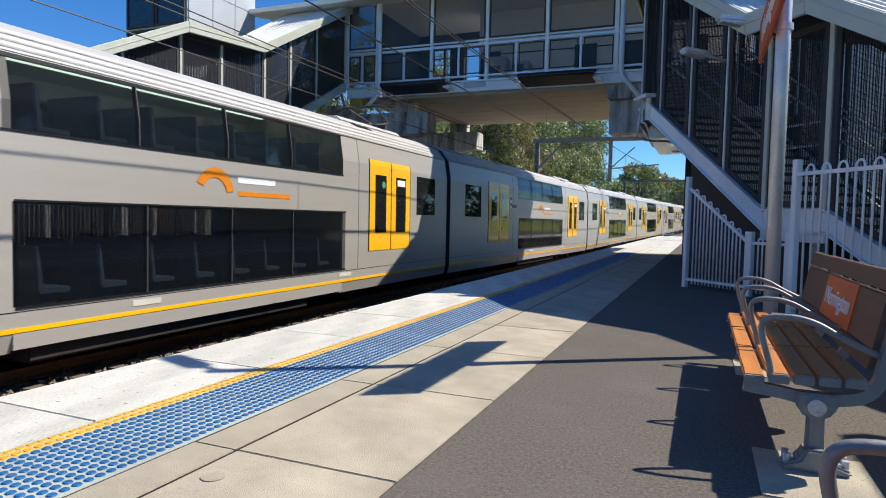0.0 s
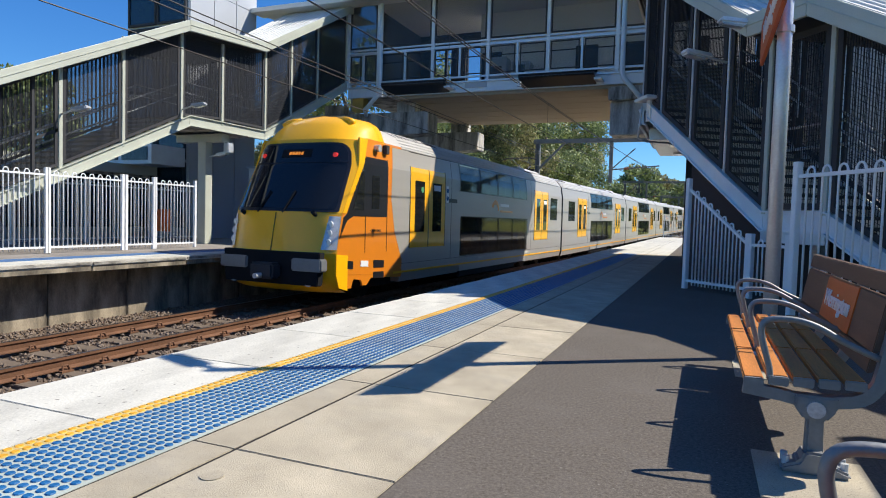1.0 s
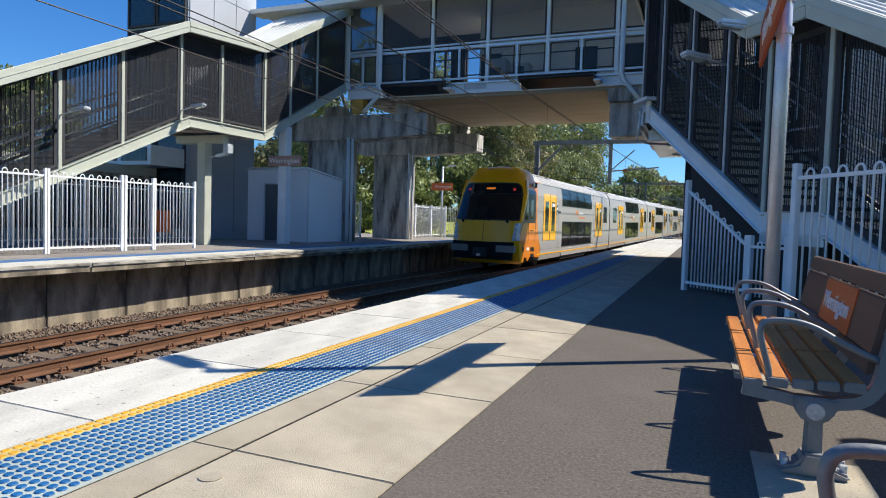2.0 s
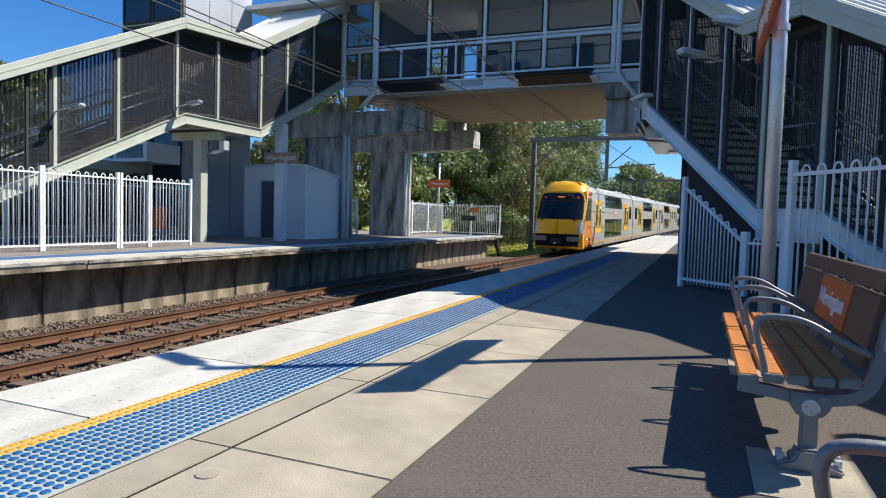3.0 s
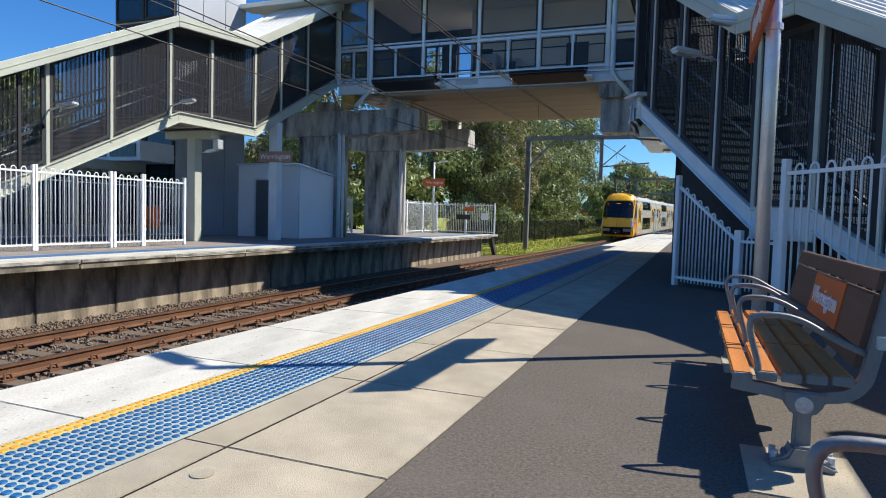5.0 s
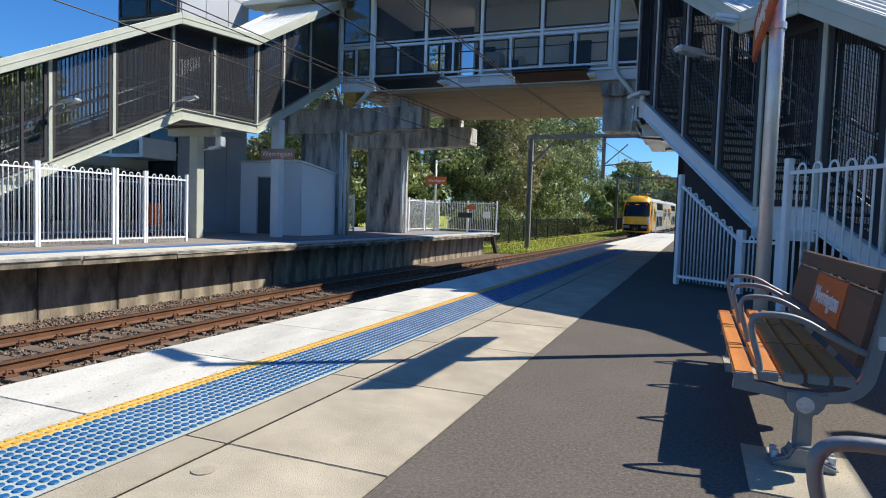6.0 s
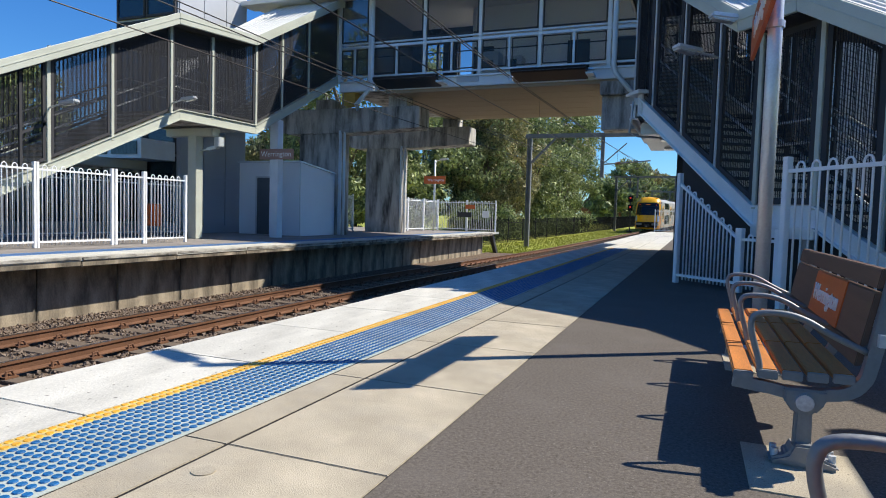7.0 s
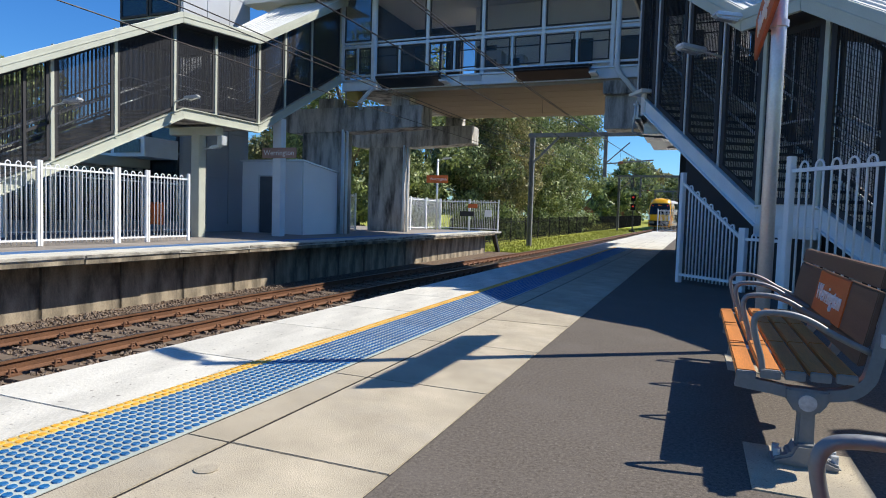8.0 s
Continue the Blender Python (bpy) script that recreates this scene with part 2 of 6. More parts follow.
# ---- mesh tools ----
class Geo:
    """Collects simple solids into one mesh."""

    def __init__(self):
        self.v, self.f = [], []

    def add(self, verts, faces):
        k = len(self.v)
        self.v += [tuple(p) for p in verts]
        self.f += [[i + k for i in q] for q in faces]
        return self

    def box(self, a, b, m=None):
        (x0, y0, z0), (x1, y1, z1) = a, b
        vs = [Vector(p) for p in ((x0, y0, z0), (x1, y0, z0), (x1, y1, z0), (x0, y1, z0), (x0, y0, z1), (x1, y0, z1), (x1, y1, z1), (x0, y1, z1))]
        return self.add([m @ p for p in vs] if m else vs, [(0, 3, 2, 1), (4, 5, 6, 7), (0, 1, 5, 4), (1, 2, 6, 5), (2, 3, 7, 6), (3, 0, 4, 7)])

    def prism(self, poly, axis, lo, hi):
        """poly: points of the two other axes, in order x, y, z without the axis."""
        def at(p, w):
            q = list(p)
            q.insert("xyz".index(axis), w)
            return q
        n = len(poly)
        faces = [list(range(n))[::-1], list(range(n, 2 * n))] + [[i, (i + 1) % n, n + (i + 1) % n, n + i] for i in range(n)]
        return self.add([at(p, lo) for p in poly] + [at(p, hi) for p in poly], faces)

    def ring(self, outer, inner, axis, lo, hi):
        """A flat frame between two outlines of four corners, from lo to hi on the given axis."""
        at = {"x": lambda a, b, k: (k, a, b), "y": lambda a, b, k: (a, k, b)}[axis]
        vs = [at(*p, k) for k in (lo, hi) for p in list(outer) + list(inner)]
        fs = []
        for i in range(4):
            j = (i + 1) % 4
            fs += [(i, j, 4 + j, 4 + i), (8 + i, 12 + i, 12 + j, 8 + j), (i, 8 + i, 8 + j, j), (4 + i, 4 + j, 12 + j, 12 + i)]
        return self.add(vs, fs)

    def window(self, x0, x1, z0, z1, k, lo, hi):
        """An upright rectangular frame k wide facing along y."""
        return self.ring([(x0, z0), (x1, z0), (x1, z1), (x0, z1)], [(x0 + k, z0 + k), (x1 - k, z0 + k), (x1 - k, z1 - k), (x0 + k, z1 - k)], "y", lo, hi)

    def bar(self, p, q, w, h, up=(0, 0, 1)):
        """A square bar from p to q, w wide and h high."""
        p, q = Vector(p), Vector(q)
        d = (q - p).normalized()
        s = d.cross(Vector(up))
        s = s.normalized() if s.length > 1e-6 else Vector((1, 0, 0))
        u = s.cross(d)
        c = [s * (a * w / 2) + u * (b * h / 2) for a, b in ((-1, -1), (1, -1), (1, 1), (-1, 1))]
        return self.add([p + k for k in c] + [q + k for k in c], [(0, 1, 2, 3)[::-1], (4, 5, 6, 7), (0, 1, 5, 4), (1, 2, 6, 5), (2, 3, 7, 6), (3, 0, 4, 7)])

    def tube(self, path, r, n=8, r2=None):
        path = [Vector(p) for p in path]
        rings, side = [], None
        for i, p in enumerate(path):
            d = (path[min(i + 1, len(path) - 1)] - path[max(i - 1, 0)]).normalized()
            if side is None or abs(side.dot(d)) > 0.95:
                side = d.orthogonal().normalized()
            side = (side - d * side.dot(d)).normalized()
            o = d.cross(side)
            k = r if r2 is None else r + (r2 - r) * i / (len(path) - 1)
            rings += [p + (side * math.cos(a) + o * math.sin(a)) * k for a in (2 * math.pi * j / n for j in range(n))]
        faces = [[i * n + j, i * n + (j + 1) % n, (i + 1) * n + (j + 1) % n, (i + 1) * n + j] for i in range(len(path) - 1) for j in range(n)]
        faces += [list(range(n))[::-1], [(len(path) - 1) * n + j for j in range(n)]]
        return self.add(rings, faces)

    def mesh(self, name, bevel=0.0, smooth=False):
        me = bpy.data.meshes.new(name)
        me.from_pydata(self.v, [], self.f)
        bm = bmesh.new()
        bm.from_mesh(me)
        bmesh.ops.recalc_face_normals(bm, faces=bm.faces)
        if bevel:
            bmesh.ops.bevel(bm, geom=[e for e in bm.edges if e.calc_face_angle(0) > 0.5], offset=bevel, segments=2, affect="EDGES", clamp_overlap=True)
        bm.to_mesh(me)
        bm.free()
        if smooth:
            for p in me.polygons:
                p.use_smooth = True
        me.update()
        return me


def part(name, geo, mat, parent=None, label="", bevel=0.0, smooth=False, kind=""):
    me = geo if isinstance(geo, bpy.types.Mesh) else geo.mesh(name, bevel, smooth)
    if not me.materials:
        me.materials.append(M[mat] if isinstance(mat, str) else mat)
    ob = new(name, me)
    if parent:
        ob.parent = parent
    return tagged(ob, label, kind=kind)


def thing(name, label, category, at=None, group="", kind=""):
    ob = new(name)
    if at:
        ob.matrix_world = at
    return tagged(ob, label, category, group, kind)


def box(a, b):
    return Geo().box(a, b)


def lettering(text, size, mat, parent, m, name="lettering"):
    c = bpy.data.curves.new(name, "FONT")
    c.body, c.size, c.extrude, c.align_x, c.align_y = text, size, 0.003, "CENTER", "CENTER"
    c.materials.append(M[mat])
    ob = new(name, c)
    ob.parent = parent
    ob.matrix_basis = m
    return ob

# ---- ground and track ----
RAIL = -1.05  # top of the rails
EDGE, FAR_EDGE = -3.43, -10.85


def line_x(y):
    """Offset of the tracks from straight: they bear off to the right past the bridge."""
    u = max(0.0, y - 12.0)
    return 0.048 * u * u / (u + 9.0)


def line_z(y):
    """Rise of the line and of the land beside it: level in the station, then a gentle climb."""
    u = min(max(0.0, y - 33.0), 150.0)
    return 0.0115 * u * u / (u + 8.0)


def ribbon(xa, xb, za, zb, y0, y1, step=4.0):
    """A strip along the track between two offsets."""
    g, n = Geo(), max(1, int(round((y1 - y0) / step)))
    vs = []
    for i in range(n + 1):
        y = y0 + (y1 - y0) * i / n
        vs += [(xa + line_x(y), y, za + line_z(y)), (xb + line_x(y), y, zb + line_z(y))]
    return g.add(vs, [(2 * i, 2 * i + 1, 2 * i + 3, 2 * i + 2) for i in range(n)])


def rail_geo(x, y0, y1, step=4.0):
    prof = [(-0.07, -0.17), (0.07, -0.17), (0.07, -0.155), (0.012, -0.13), (0.012, -0.045), (0.036, -0.035), (0.036, 0.0), (-0.036, 0.0), (-0.036, -0.035), (-0.012, -0.045), (-0.012, -0.13), (-0.07, -0.155)]
    g, n, k = Geo(), int((y1 - y0) / step), 12
    vs = [(x + px + line_x(y0 + step * i), y0 + step * i, RAIL + pz + line_z(y0 + step * i)) for i in range(n + 1) for px, pz in prof]
    return g.add(vs, [[i * k + j, i * k + (j + 1) % k, (i + 1) * k + (j + 1) % k, (i + 1) * k + j] for i in range(n) for j in range(k)])


ys = [-300.0, 30.0] + [33.0 + 4.0 * k for k in range(39)] + [1500.0]
g = Geo().add([(x, y, -1.34 + line_z(y)) for y in ys for x in (-900, 900)], [(2 * k, 2 * k + 1, 2 * k + 3, 2 * k + 2) for k in range(len(ys) - 1)])
tagged(part("ground", g, "grass"), "green and dry grass beside the railway", "ground", kind="structure")
g = Geo().add([(FAR_EDGE - 1.0, -60, -1.285), (EDGE + 1.0, -60, -1.285), (EDGE + 1.0, 37, -1.285), (FAR_EDGE - 1.0, 37, -1.285)], [(0, 1, 2, 3)])
g2 = ribbon(FAR_EDGE + 0.1, EDGE + 1.5, -1.28, -1.28, 36, 400)
bed = Geo().add(g.v, g.f).add(g2.v, g2.f)
tagged(part("ballast_bed", bed, "ballast"), "grey-brown crushed stone ballast under the tracks", "ballast", kind="structure")

TRACKS = {"far": -8.88, "near": -4.95}
for tname, tx in TRACKS.items():
    tr = thing("railway_track", "rusty steel rails on concrete sleepers in ballast", "railway track", group="tracks", kind="structure")
    for s in (-0.79, 0.79):
        rl = part("rail", rail_geo(tx + s, -40, 400), "rust", tr, "rusty steel rail")
        part("rail_head", ribbon(tx + s - 0.03, tx + s + 0.03, RAIL + 0.003, RAIL + 0.003, -40, 400), "railhead", rl, "polished running surface")
    sg = Geo().prism([(-1.3, -1.34), (1.3, -1.34), (1.3, -1.235), (0.3, -1.255), (-0.3, -1.255), (-1.3, -1.235)], "y", -0.12, 0.12)
    sm = sg.mesh("sleeper", 0.008)
    clip = Geo()
    for s in (-0.79, 0.79):
        for o in (-0.11, 0.11):
            clip.add(*(lambda q: (q.v, q.f))(Geo().tube([(s + o, -0.05, -1.225), (s + o * 0.8, -0.03, -1.16), (s + o * 0.9, 0.03, -1.15), (s + o, 0.06, -1.22)], 0.018, 6)))
            clip.box((s + o - 0.04, -0.09, -1.24), (s + o + 0.04, 0.09, -1.215))
    cm = clip.mesh("rail_clips")
    y = -4.0
    while y < 120:
        if y < 60 or tname == "far":
            a = math.atan2(line_x(y + 0.5) - line_x(y - 0.5), 1.0)
            so = part("sleeper", sm, "sleeper", tr)
            so.matrix_basis = pose(tx + line_x(y), y, line_z(y), 0, 0, -math.degrees(a))
            if y < 40 and tname == "far":
                co = part("rail_clips", cm, "rust", so)
        y += 0.62
# loose stones of the ballast where it is seen nearest
st = Geo()
for i in range(11000):
    y = random.uniform(1.0, 22.0)
    x = random.uniform(-11.38, -7.4)
    if min(abs(x - TRACKS["far"] - s) for s in (-0.79, 0.79)) < 0.09:
        continue
    if abs(x - TRACKS["far"]) < 1.25 and abs((y + 4.0 + 0.31) % 0.62 - 0.31) < 0.12:
        continue
    r = random.uniform(0.02, 0.045)
    z = -1.275 + random.uniform(0.0, 0.03) 
    c = Vector((x, y, z))
    q = Euler((random.random() * 6, random.random() * 6, random.random() * 6)).to_matrix()
    pts = [c + q @ Vector(p) * r for p in ((1.2, 0, 0), (-1, 0.2, 0), (0, 1, 0.2), (0.1, -1.1, 0), (0, 0.1, 0.9), (0, 0, -0.9))]
    st.add(pts, [(0, 2, 4), (2, 1, 4), (1, 3, 4), (3, 0, 4), (2, 0, 5), (1, 2, 5), (3, 1, 5), (0, 3, 5)])
tagged(part("ballast_stones", st, "stone"), "loose crushed ballast stones between the sleepers", "ballast", kind="stuff")

# ---- near platform ----
NEAR_END, STRIP_END = 57.2, 22.4
near = thing("platform_near", "concrete railway platform with asphalt surface, white coping and blue tactile strip", "platform", kind="structure")
part("platform_core", Geo().prism([(EDGE + 0.35, -1.5), (9.0, -1.5), (9.0, -0.06), (EDGE + 0.35, -0.06)], "y", -30, NEAR_END), "concrete", near)
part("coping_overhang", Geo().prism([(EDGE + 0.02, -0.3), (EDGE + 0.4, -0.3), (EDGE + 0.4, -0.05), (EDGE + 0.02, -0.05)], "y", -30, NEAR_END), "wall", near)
part("asphalt_surface", Geo().prism([(-1.03, -0.06), (9.0, -0.06), (9.0, 0.0), (-1.03, 0.0)], "y", -30, NEAR_END), "asphalt", near, "dark grey asphalt")
part("joint_filler", Geo().prism([(EDGE + 0.012, -0.062), (-1.032, -0.062), (-1.032, -0.004), (EDGE + 0.012, -0.004)], "y", -30, NEAR_END - 0.01), "joint", near, "dark joint filler")
part("tactile_bed", Geo().prism([(-2.625, -0.06), (-2.035, -0.06), (-2.035, -0.001), (-2.625, -0.001)], "y", -30, STRIP_END), "tactile", near, "grey bed of the tactile strip")
# Beyond the bridge's shadow the glare of the sun is put into a paler colour.
part("pale_strip", Geo().prism([(-2.625, -0.06), (-2.035, -0.06), (-2.035, -0.001), (-2.625, -0.001)], "y", STRIP_END, NEAR_END), "coping", near, "concrete paving, paled for the strong sun on it")


def slab_mesh(w, length, name):
    return Geo().box((0.008, 0.004, -0.07), (w - 0.008, length - 0.004, 0)).mesh(name, 0.003)


kinds = {"coping_slab": (EDGE, 0.80, "coping"), "paver": (-2.03, 0.235, "slab"), "slab": (-1.795, 0.765, "slab")}
# Slabs past STRIP_END take the coping white to paint the glaring sun patch.
pale = {}
for kname, (x0, w, mat) in kinds.items():
    pale[kname] = slab_mesh(w, 1.2, kname)
    pale[kname].materials.append(M["coping"])
    me = slab_mesh(w, 1.2, kname)
    for i in range(-6, 76):
        y0 = 2.1 + 1.2 * i
        if y0 + 1.2 < NEAR_END:
            o = part(kname, me if y0 < STRIP_END else pale[kname], mat, near)
            o.matrix_basis = pose(x0, y0, random.uniform(-0.0015, 0.0015))


def dot_mesh(name):
    g = Geo()
    n = 10
    r = [(0.0188, 0.0), (0.0158, 0.0045)]
    vs = [(a * math.cos(2 * math.pi * j / n), a * math.sin(2 * math.pi * j / n), z) for a, z in r for j in range(n)]
    return g.add(vs, [[j, (j + 1) % n, n + (j + 1) % n, n + j] for j in range(n)] + [list(range(n, 2 * n))])


PITCH = 0.048
dg = dot_mesh("d")
near_dot = {"blue": dg.mesh("tactile_dot"), "yellow_dot": dg.mesh("tactile_dot_yellow")}
rest = {"blue": Geo(), "yellow_dot": Geo()}
count = 0
for j in range(-130, 446):
    y = 1.0 + PITCH * j
    for i in range(12):
        x = -2.602 + PITCH * i
        mat = "yellow_dot" if i < 2 else "blue"
        if 1.55 < y < 2.55 and i % 2 == 0 and count < 200 and x < -2.0:
            o = part("tactile_dot", near_dot[mat], mat, near)
            o.matrix_basis = pose(x, y, 0)
            count += 1
        else:
            rest[mat].add([(a + x, b + y, c) for a, b, c in dg.v], dg.f)
for mat, gg in rest.items():
    part("tactile_dots", gg, mat, near, "raised " + ("yellow" if mat == "yellow_dot" else "blue") + " tactile dots", kind="stuff")
part("yellow_band", Geo().prism([(-2.624, -0.05), (-2.53, -0.05), (-2.53, 0.0008), (-2.624, 0.0008)], "y", -30, STRIP_END), "yellow_bed", near, "yellow band of the tactile strip")

tagged(part("survey_cover", Geo().tube([(-1.683, 1.84, -0.01), (-1.683, 1.84, 0.004)], 0.045, 24), "slab"), "small round concrete-coloured cover set in the paving", "cover")

# ---- far platform ----
FAR_END = 36.3
far = thing("platform_far", "far station platform with precast edge and stained concrete wall", "platform", kind="structure")
part("platform_core", Geo().prism([(-30, -1.5), (FAR_EDGE - 0.86, -1.5), (FAR_EDGE - 0.86, -0.1), (-30, -0.1)], "y", -30, FAR_END - 0.5), "concrete", far)
part("paving", Geo().prism([(-30, -0.1), (FAR_EDGE - 1.3, -0.1), (FAR_EDGE - 1.3, -0.004), (-30, -0.004)], "y", -30, FAR_END - 0.3), "paving", far, "brown-grey asphalt paving")
part("white_edge_band", Geo().prism([(FAR_EDGE - 1.3, -0.1), (FAR_EDGE - 0.02, -0.1), (FAR_EDGE - 0.02, 0.0), (FAR_EDGE - 1.3, 0.0)], "y", -30, FAR_END), "coping", far, "white concrete platform edge")
part("tactile_strip", Geo().prism([(FAR_EDGE - 1.25, 0.0), (FAR_EDGE - 0.75, 0.0), (FAR_EDGE - 0.75, 0.006), (FAR_EDGE - 1.25, 0.006)], "y", -30, FAR_END - 1), "far_tactile", far, "blue tactile strip")
cop = Geo().prism([(FAR_EDGE - 0.95, -0.24), (FAR_EDGE - 0.03, -0.2), (FAR_EDGE - 0.03, -0.08), (FAR_EDGE - 0.95, -0.08)], "y", 0.01, 2.39).mesh("edge_unit", 0.012)
lip = Geo().prism([(FAR_EDGE - 0.5, -0.08), (FAR_EDGE, -0.08), (FAR_EDGE, -0.012), (FAR_EDGE - 0.5, -0.012)], "y", 0.008, 2.392).mesh("edge_lip", 0.012)
for i in range(-6, 16):
    y0 = 1.4 + 2.4 * i
    if y0 + 2.4 <= FAR_END + 0.5:
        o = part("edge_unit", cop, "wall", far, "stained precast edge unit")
        o.matrix_basis = pose(random.uniform(-0.015, 0.01), y0, random.uniform(-0.012, 0.004))
        part("edge_lip", lip, "worn_edge", o, "worn pale edge")
pan = Geo().prism([(FAR_EDGE - 0.84, -1.4), (FAR_EDGE - 0.70, -1.4), (FAR_EDGE - 0.70, -0.24), (FAR_EDGE - 0.84, -0.24)], "y", 0.012, 1.79).mesh("wall_panel", 0.012)
for i in range(-5, 20):
    y0 = 1.0 + 1.8 * i
    if y0 + 1.8 <= FAR_END:
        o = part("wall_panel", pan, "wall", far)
        o.matrix_basis = pose(random.uniform(-0.012, 0.012), y0, 0)
part("sloped_end", Geo().prism([(FAR_END - 0.5, -0.1), (FAR_END - 0.1, -0.1), (FAR_END + 1.0, -1.5), (FAR_END + 0.7, -1.5)], "x", FAR_EDGE - 0.5, FAR_EDGE - 0.3), "frame", far, "steel end bracket")

# ---- bridge ----
BY, BY2 = 22.0, 29.1
bridge = thing("footbridge", "enclosed station footbridge of concrete and grey steel over the tracks", "bridge", kind="structure")
BX0, BX1, BXE, BYE = -13.4, 6.0, 1.5, 24.9
part("deck", Geo().prism([(BY + 0.1, 5.78), (BY2, 5.78), (BY2, 6.1), (BY + 0.1, 6.1)], "x", BX0, BXE), "concrete", bridge, "concrete deck")
part("deck", Geo().prism([(BY + 0.1, 5.62), (BYE, 5.62), (BYE, 6.1), (BY + 0.1, 6.1)], "x", BXE, BX1), "concrete", bridge)
n_pl = 6
for i in range(n_pl):
    w = (BY2 - BY - 0.2) / n_pl
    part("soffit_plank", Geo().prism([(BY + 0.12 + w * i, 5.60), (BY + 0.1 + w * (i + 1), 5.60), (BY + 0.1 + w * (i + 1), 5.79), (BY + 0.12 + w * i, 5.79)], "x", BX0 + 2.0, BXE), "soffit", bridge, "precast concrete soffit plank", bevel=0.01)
part("edge_beam", Geo().prism([(BY, 5.72), (BY + 0.2, 5.72), (BY + 0.2, 6.12), (BY, 6.12)], "x", BX0, BX1), "greyblue", bridge, "grey painted edge beam", bevel=0.01)
part("ledge", Geo().prism([(BY - 0.08, 6.06), (BY + 0.2, 6.06), (BY + 0.2, 6.12), (BY - 0.08, 6.12)], "x", BX0, BX1), "galv", bridge)
POSTS = [-12.06, -9.74, -7.54, -5.32, -2.95, -0.7, 1.6]
for x in POSTS + [BX0]:
    part("post", box((x - 0.06, BY - 0.02, 6.12), (x + 0.06, BY + 0.1, 10.0)), "greyblue", bridge, bevel=0.008)
for z, h, nm in ((7.42, 0.1, "top_rail"), (6.28, 0.07, "bottom_rail"), (7.56, 0.06, "window_rail"), (9.95, 0.15, "head_rail")):
    part(nm, box((BX0, BY - 0.01, z - h / 2), (BX1, BY + 0.07, z + h / 2)), "galv", bridge, bevel=0.006)
xs = [BX0] + POSTS + [3.9]
for a, b in zip(xs[:-1], xs[1:]):
    mid = (a + b) / 2
    part("baluster_post", box((mid - 0.04, BY - 0.012, 6.3), (mid + 0.04, BY + 0.06, 7.4)), "galv", bridge, bevel=0.006)
    for p, q in ((a, mid), (mid, b)):
        fr = Geo()
        x0, x1 = p + 0.09, q - 0.09
        fr.window(x0, x1, 6.36, 7.34, 0.04, BY, BY + 0.04)
        pf = part("balustrade_panel", fr, "frame", bridge)
        part("pane", box((x0 + 0.04, BY + 0.015, 6.40), (x1 - 0.04, BY + 0.022, 7.30)), "glass", pf).visible_shadow = False
        part("handrail", Geo().tube([(p, BY + 0.2, 7.05), (q, BY + 0.2, 7.05)], 0.022), "frame", bridge)
    wf = Geo()
    x0, x1 = a + 0.08, b - 0.08
    wf.window(x0, x1, 7.62, 9.85, 0.05, BY, BY + 0.05)
    wo = part("screen", wf, "frame", bridge)
    part("pane", box((x0 + 0.05, BY + 0.02, 7.67), (x1 - 0.05, BY + 0.026, 9.8)), "glass", wo).visible_shadow = False
sc = Geo()
for k in range(40):
    sc.box((BX0 + 0.09 + 0.03 * k, BY + 0.03, 6.15), (BX0 + 0.106 + 0.03 * k, BY + 0.04, 9.9))
part("mesh_infill", sc, "mesh", bridge, "charcoal mesh bay at the head of the stairs")
part("concourse_wall", box((-9.4, 26.4, 6.1), (BXE, 26.6, 10.0)), "interior", bridge, "grey lined concourse wall")
part("concourse_floor", box((BX0, BY + 0.2, 6.1), (BXE, BY2, 6.14)), "concrete", bridge)
part("concourse_floor", box((BXE, BY + 0.2, 6.1), (BX1, BYE, 6.14)), "concrete", bridge)
part("concourse_wall", box((BXE, BYE - 0.1, 6.14), (BX1, BYE, 10.0)), "interior", bridge)
part("concourse_ceiling", box((BX0, BY + 0.1, 10.0), (BXE, BY2, 10.12)), "interior", bridge)
part("concourse_ceiling", box((BXE, BY + 0.1, 10.0), (BX1, BYE, 10.12)), "interior", bridge)
for x in (-9.3, -5.2, -3.2, -1.0):
    part("wall_panel", box((x, 26.33, 6.9), (x + 0.9, 26.4, 8.3)), "frame", bridge, "dark notice panel", bevel=0.01)
# rear wall of the open end, with its window openings
part("rear_wall", box((BX0, BY2 - 0.3, 6.1), (-9.4, BY2 - 0.15, 6.95)), "frame", bridge, "dark rear wall")
part("rear_wall", box((BX0, BY2 - 0.3, 9.35), (-9.4, BY2 - 0.15, 10.0)), "frame", bridge)
for x in (-13.4, -11.75, -10.15):
    part("rear_wall", box((x, BY2 - 0.3, 6.95), (x + 0.75, BY2 - 0.15, 9.35)), "frame", bridge)
part("end_wall", box((BX0 - 0.12, BY + 2.6, 6.1), (BX0, BY2, 10.0)), "frame", bridge)
for x, w, h in ((-8.9, 0.95, 1.75), (-7.75, 0.8, 1.5)):
    mc = part("ticket_machine", box((x, 25.6, 6.14), (x + w, 26.3, 6.14 + h)), "panelwhite", bridge, "white ticket machine", bevel=0.02)
    part("display", box((x + 0.2, 25.58, 7.1), (x + w - 0.2, 25.6, 7.5)), "dark", mc)
for x in (-13.2, -12.1, -11.0, -9.9):
    part("window_mullion", box((x - 0.06, BY2 - 0.15, 6.1), (x + 0.06, BY2, 10.0)), "frame", bridge)
for z in (6.2, 7.2, 7.6, 9.4):
    part("window_transom", box((-13.4, BY2 - 0.12, z - 0.06), (-9.4, BY2 - 0.02, z + 0.06)), "frame", bridge)
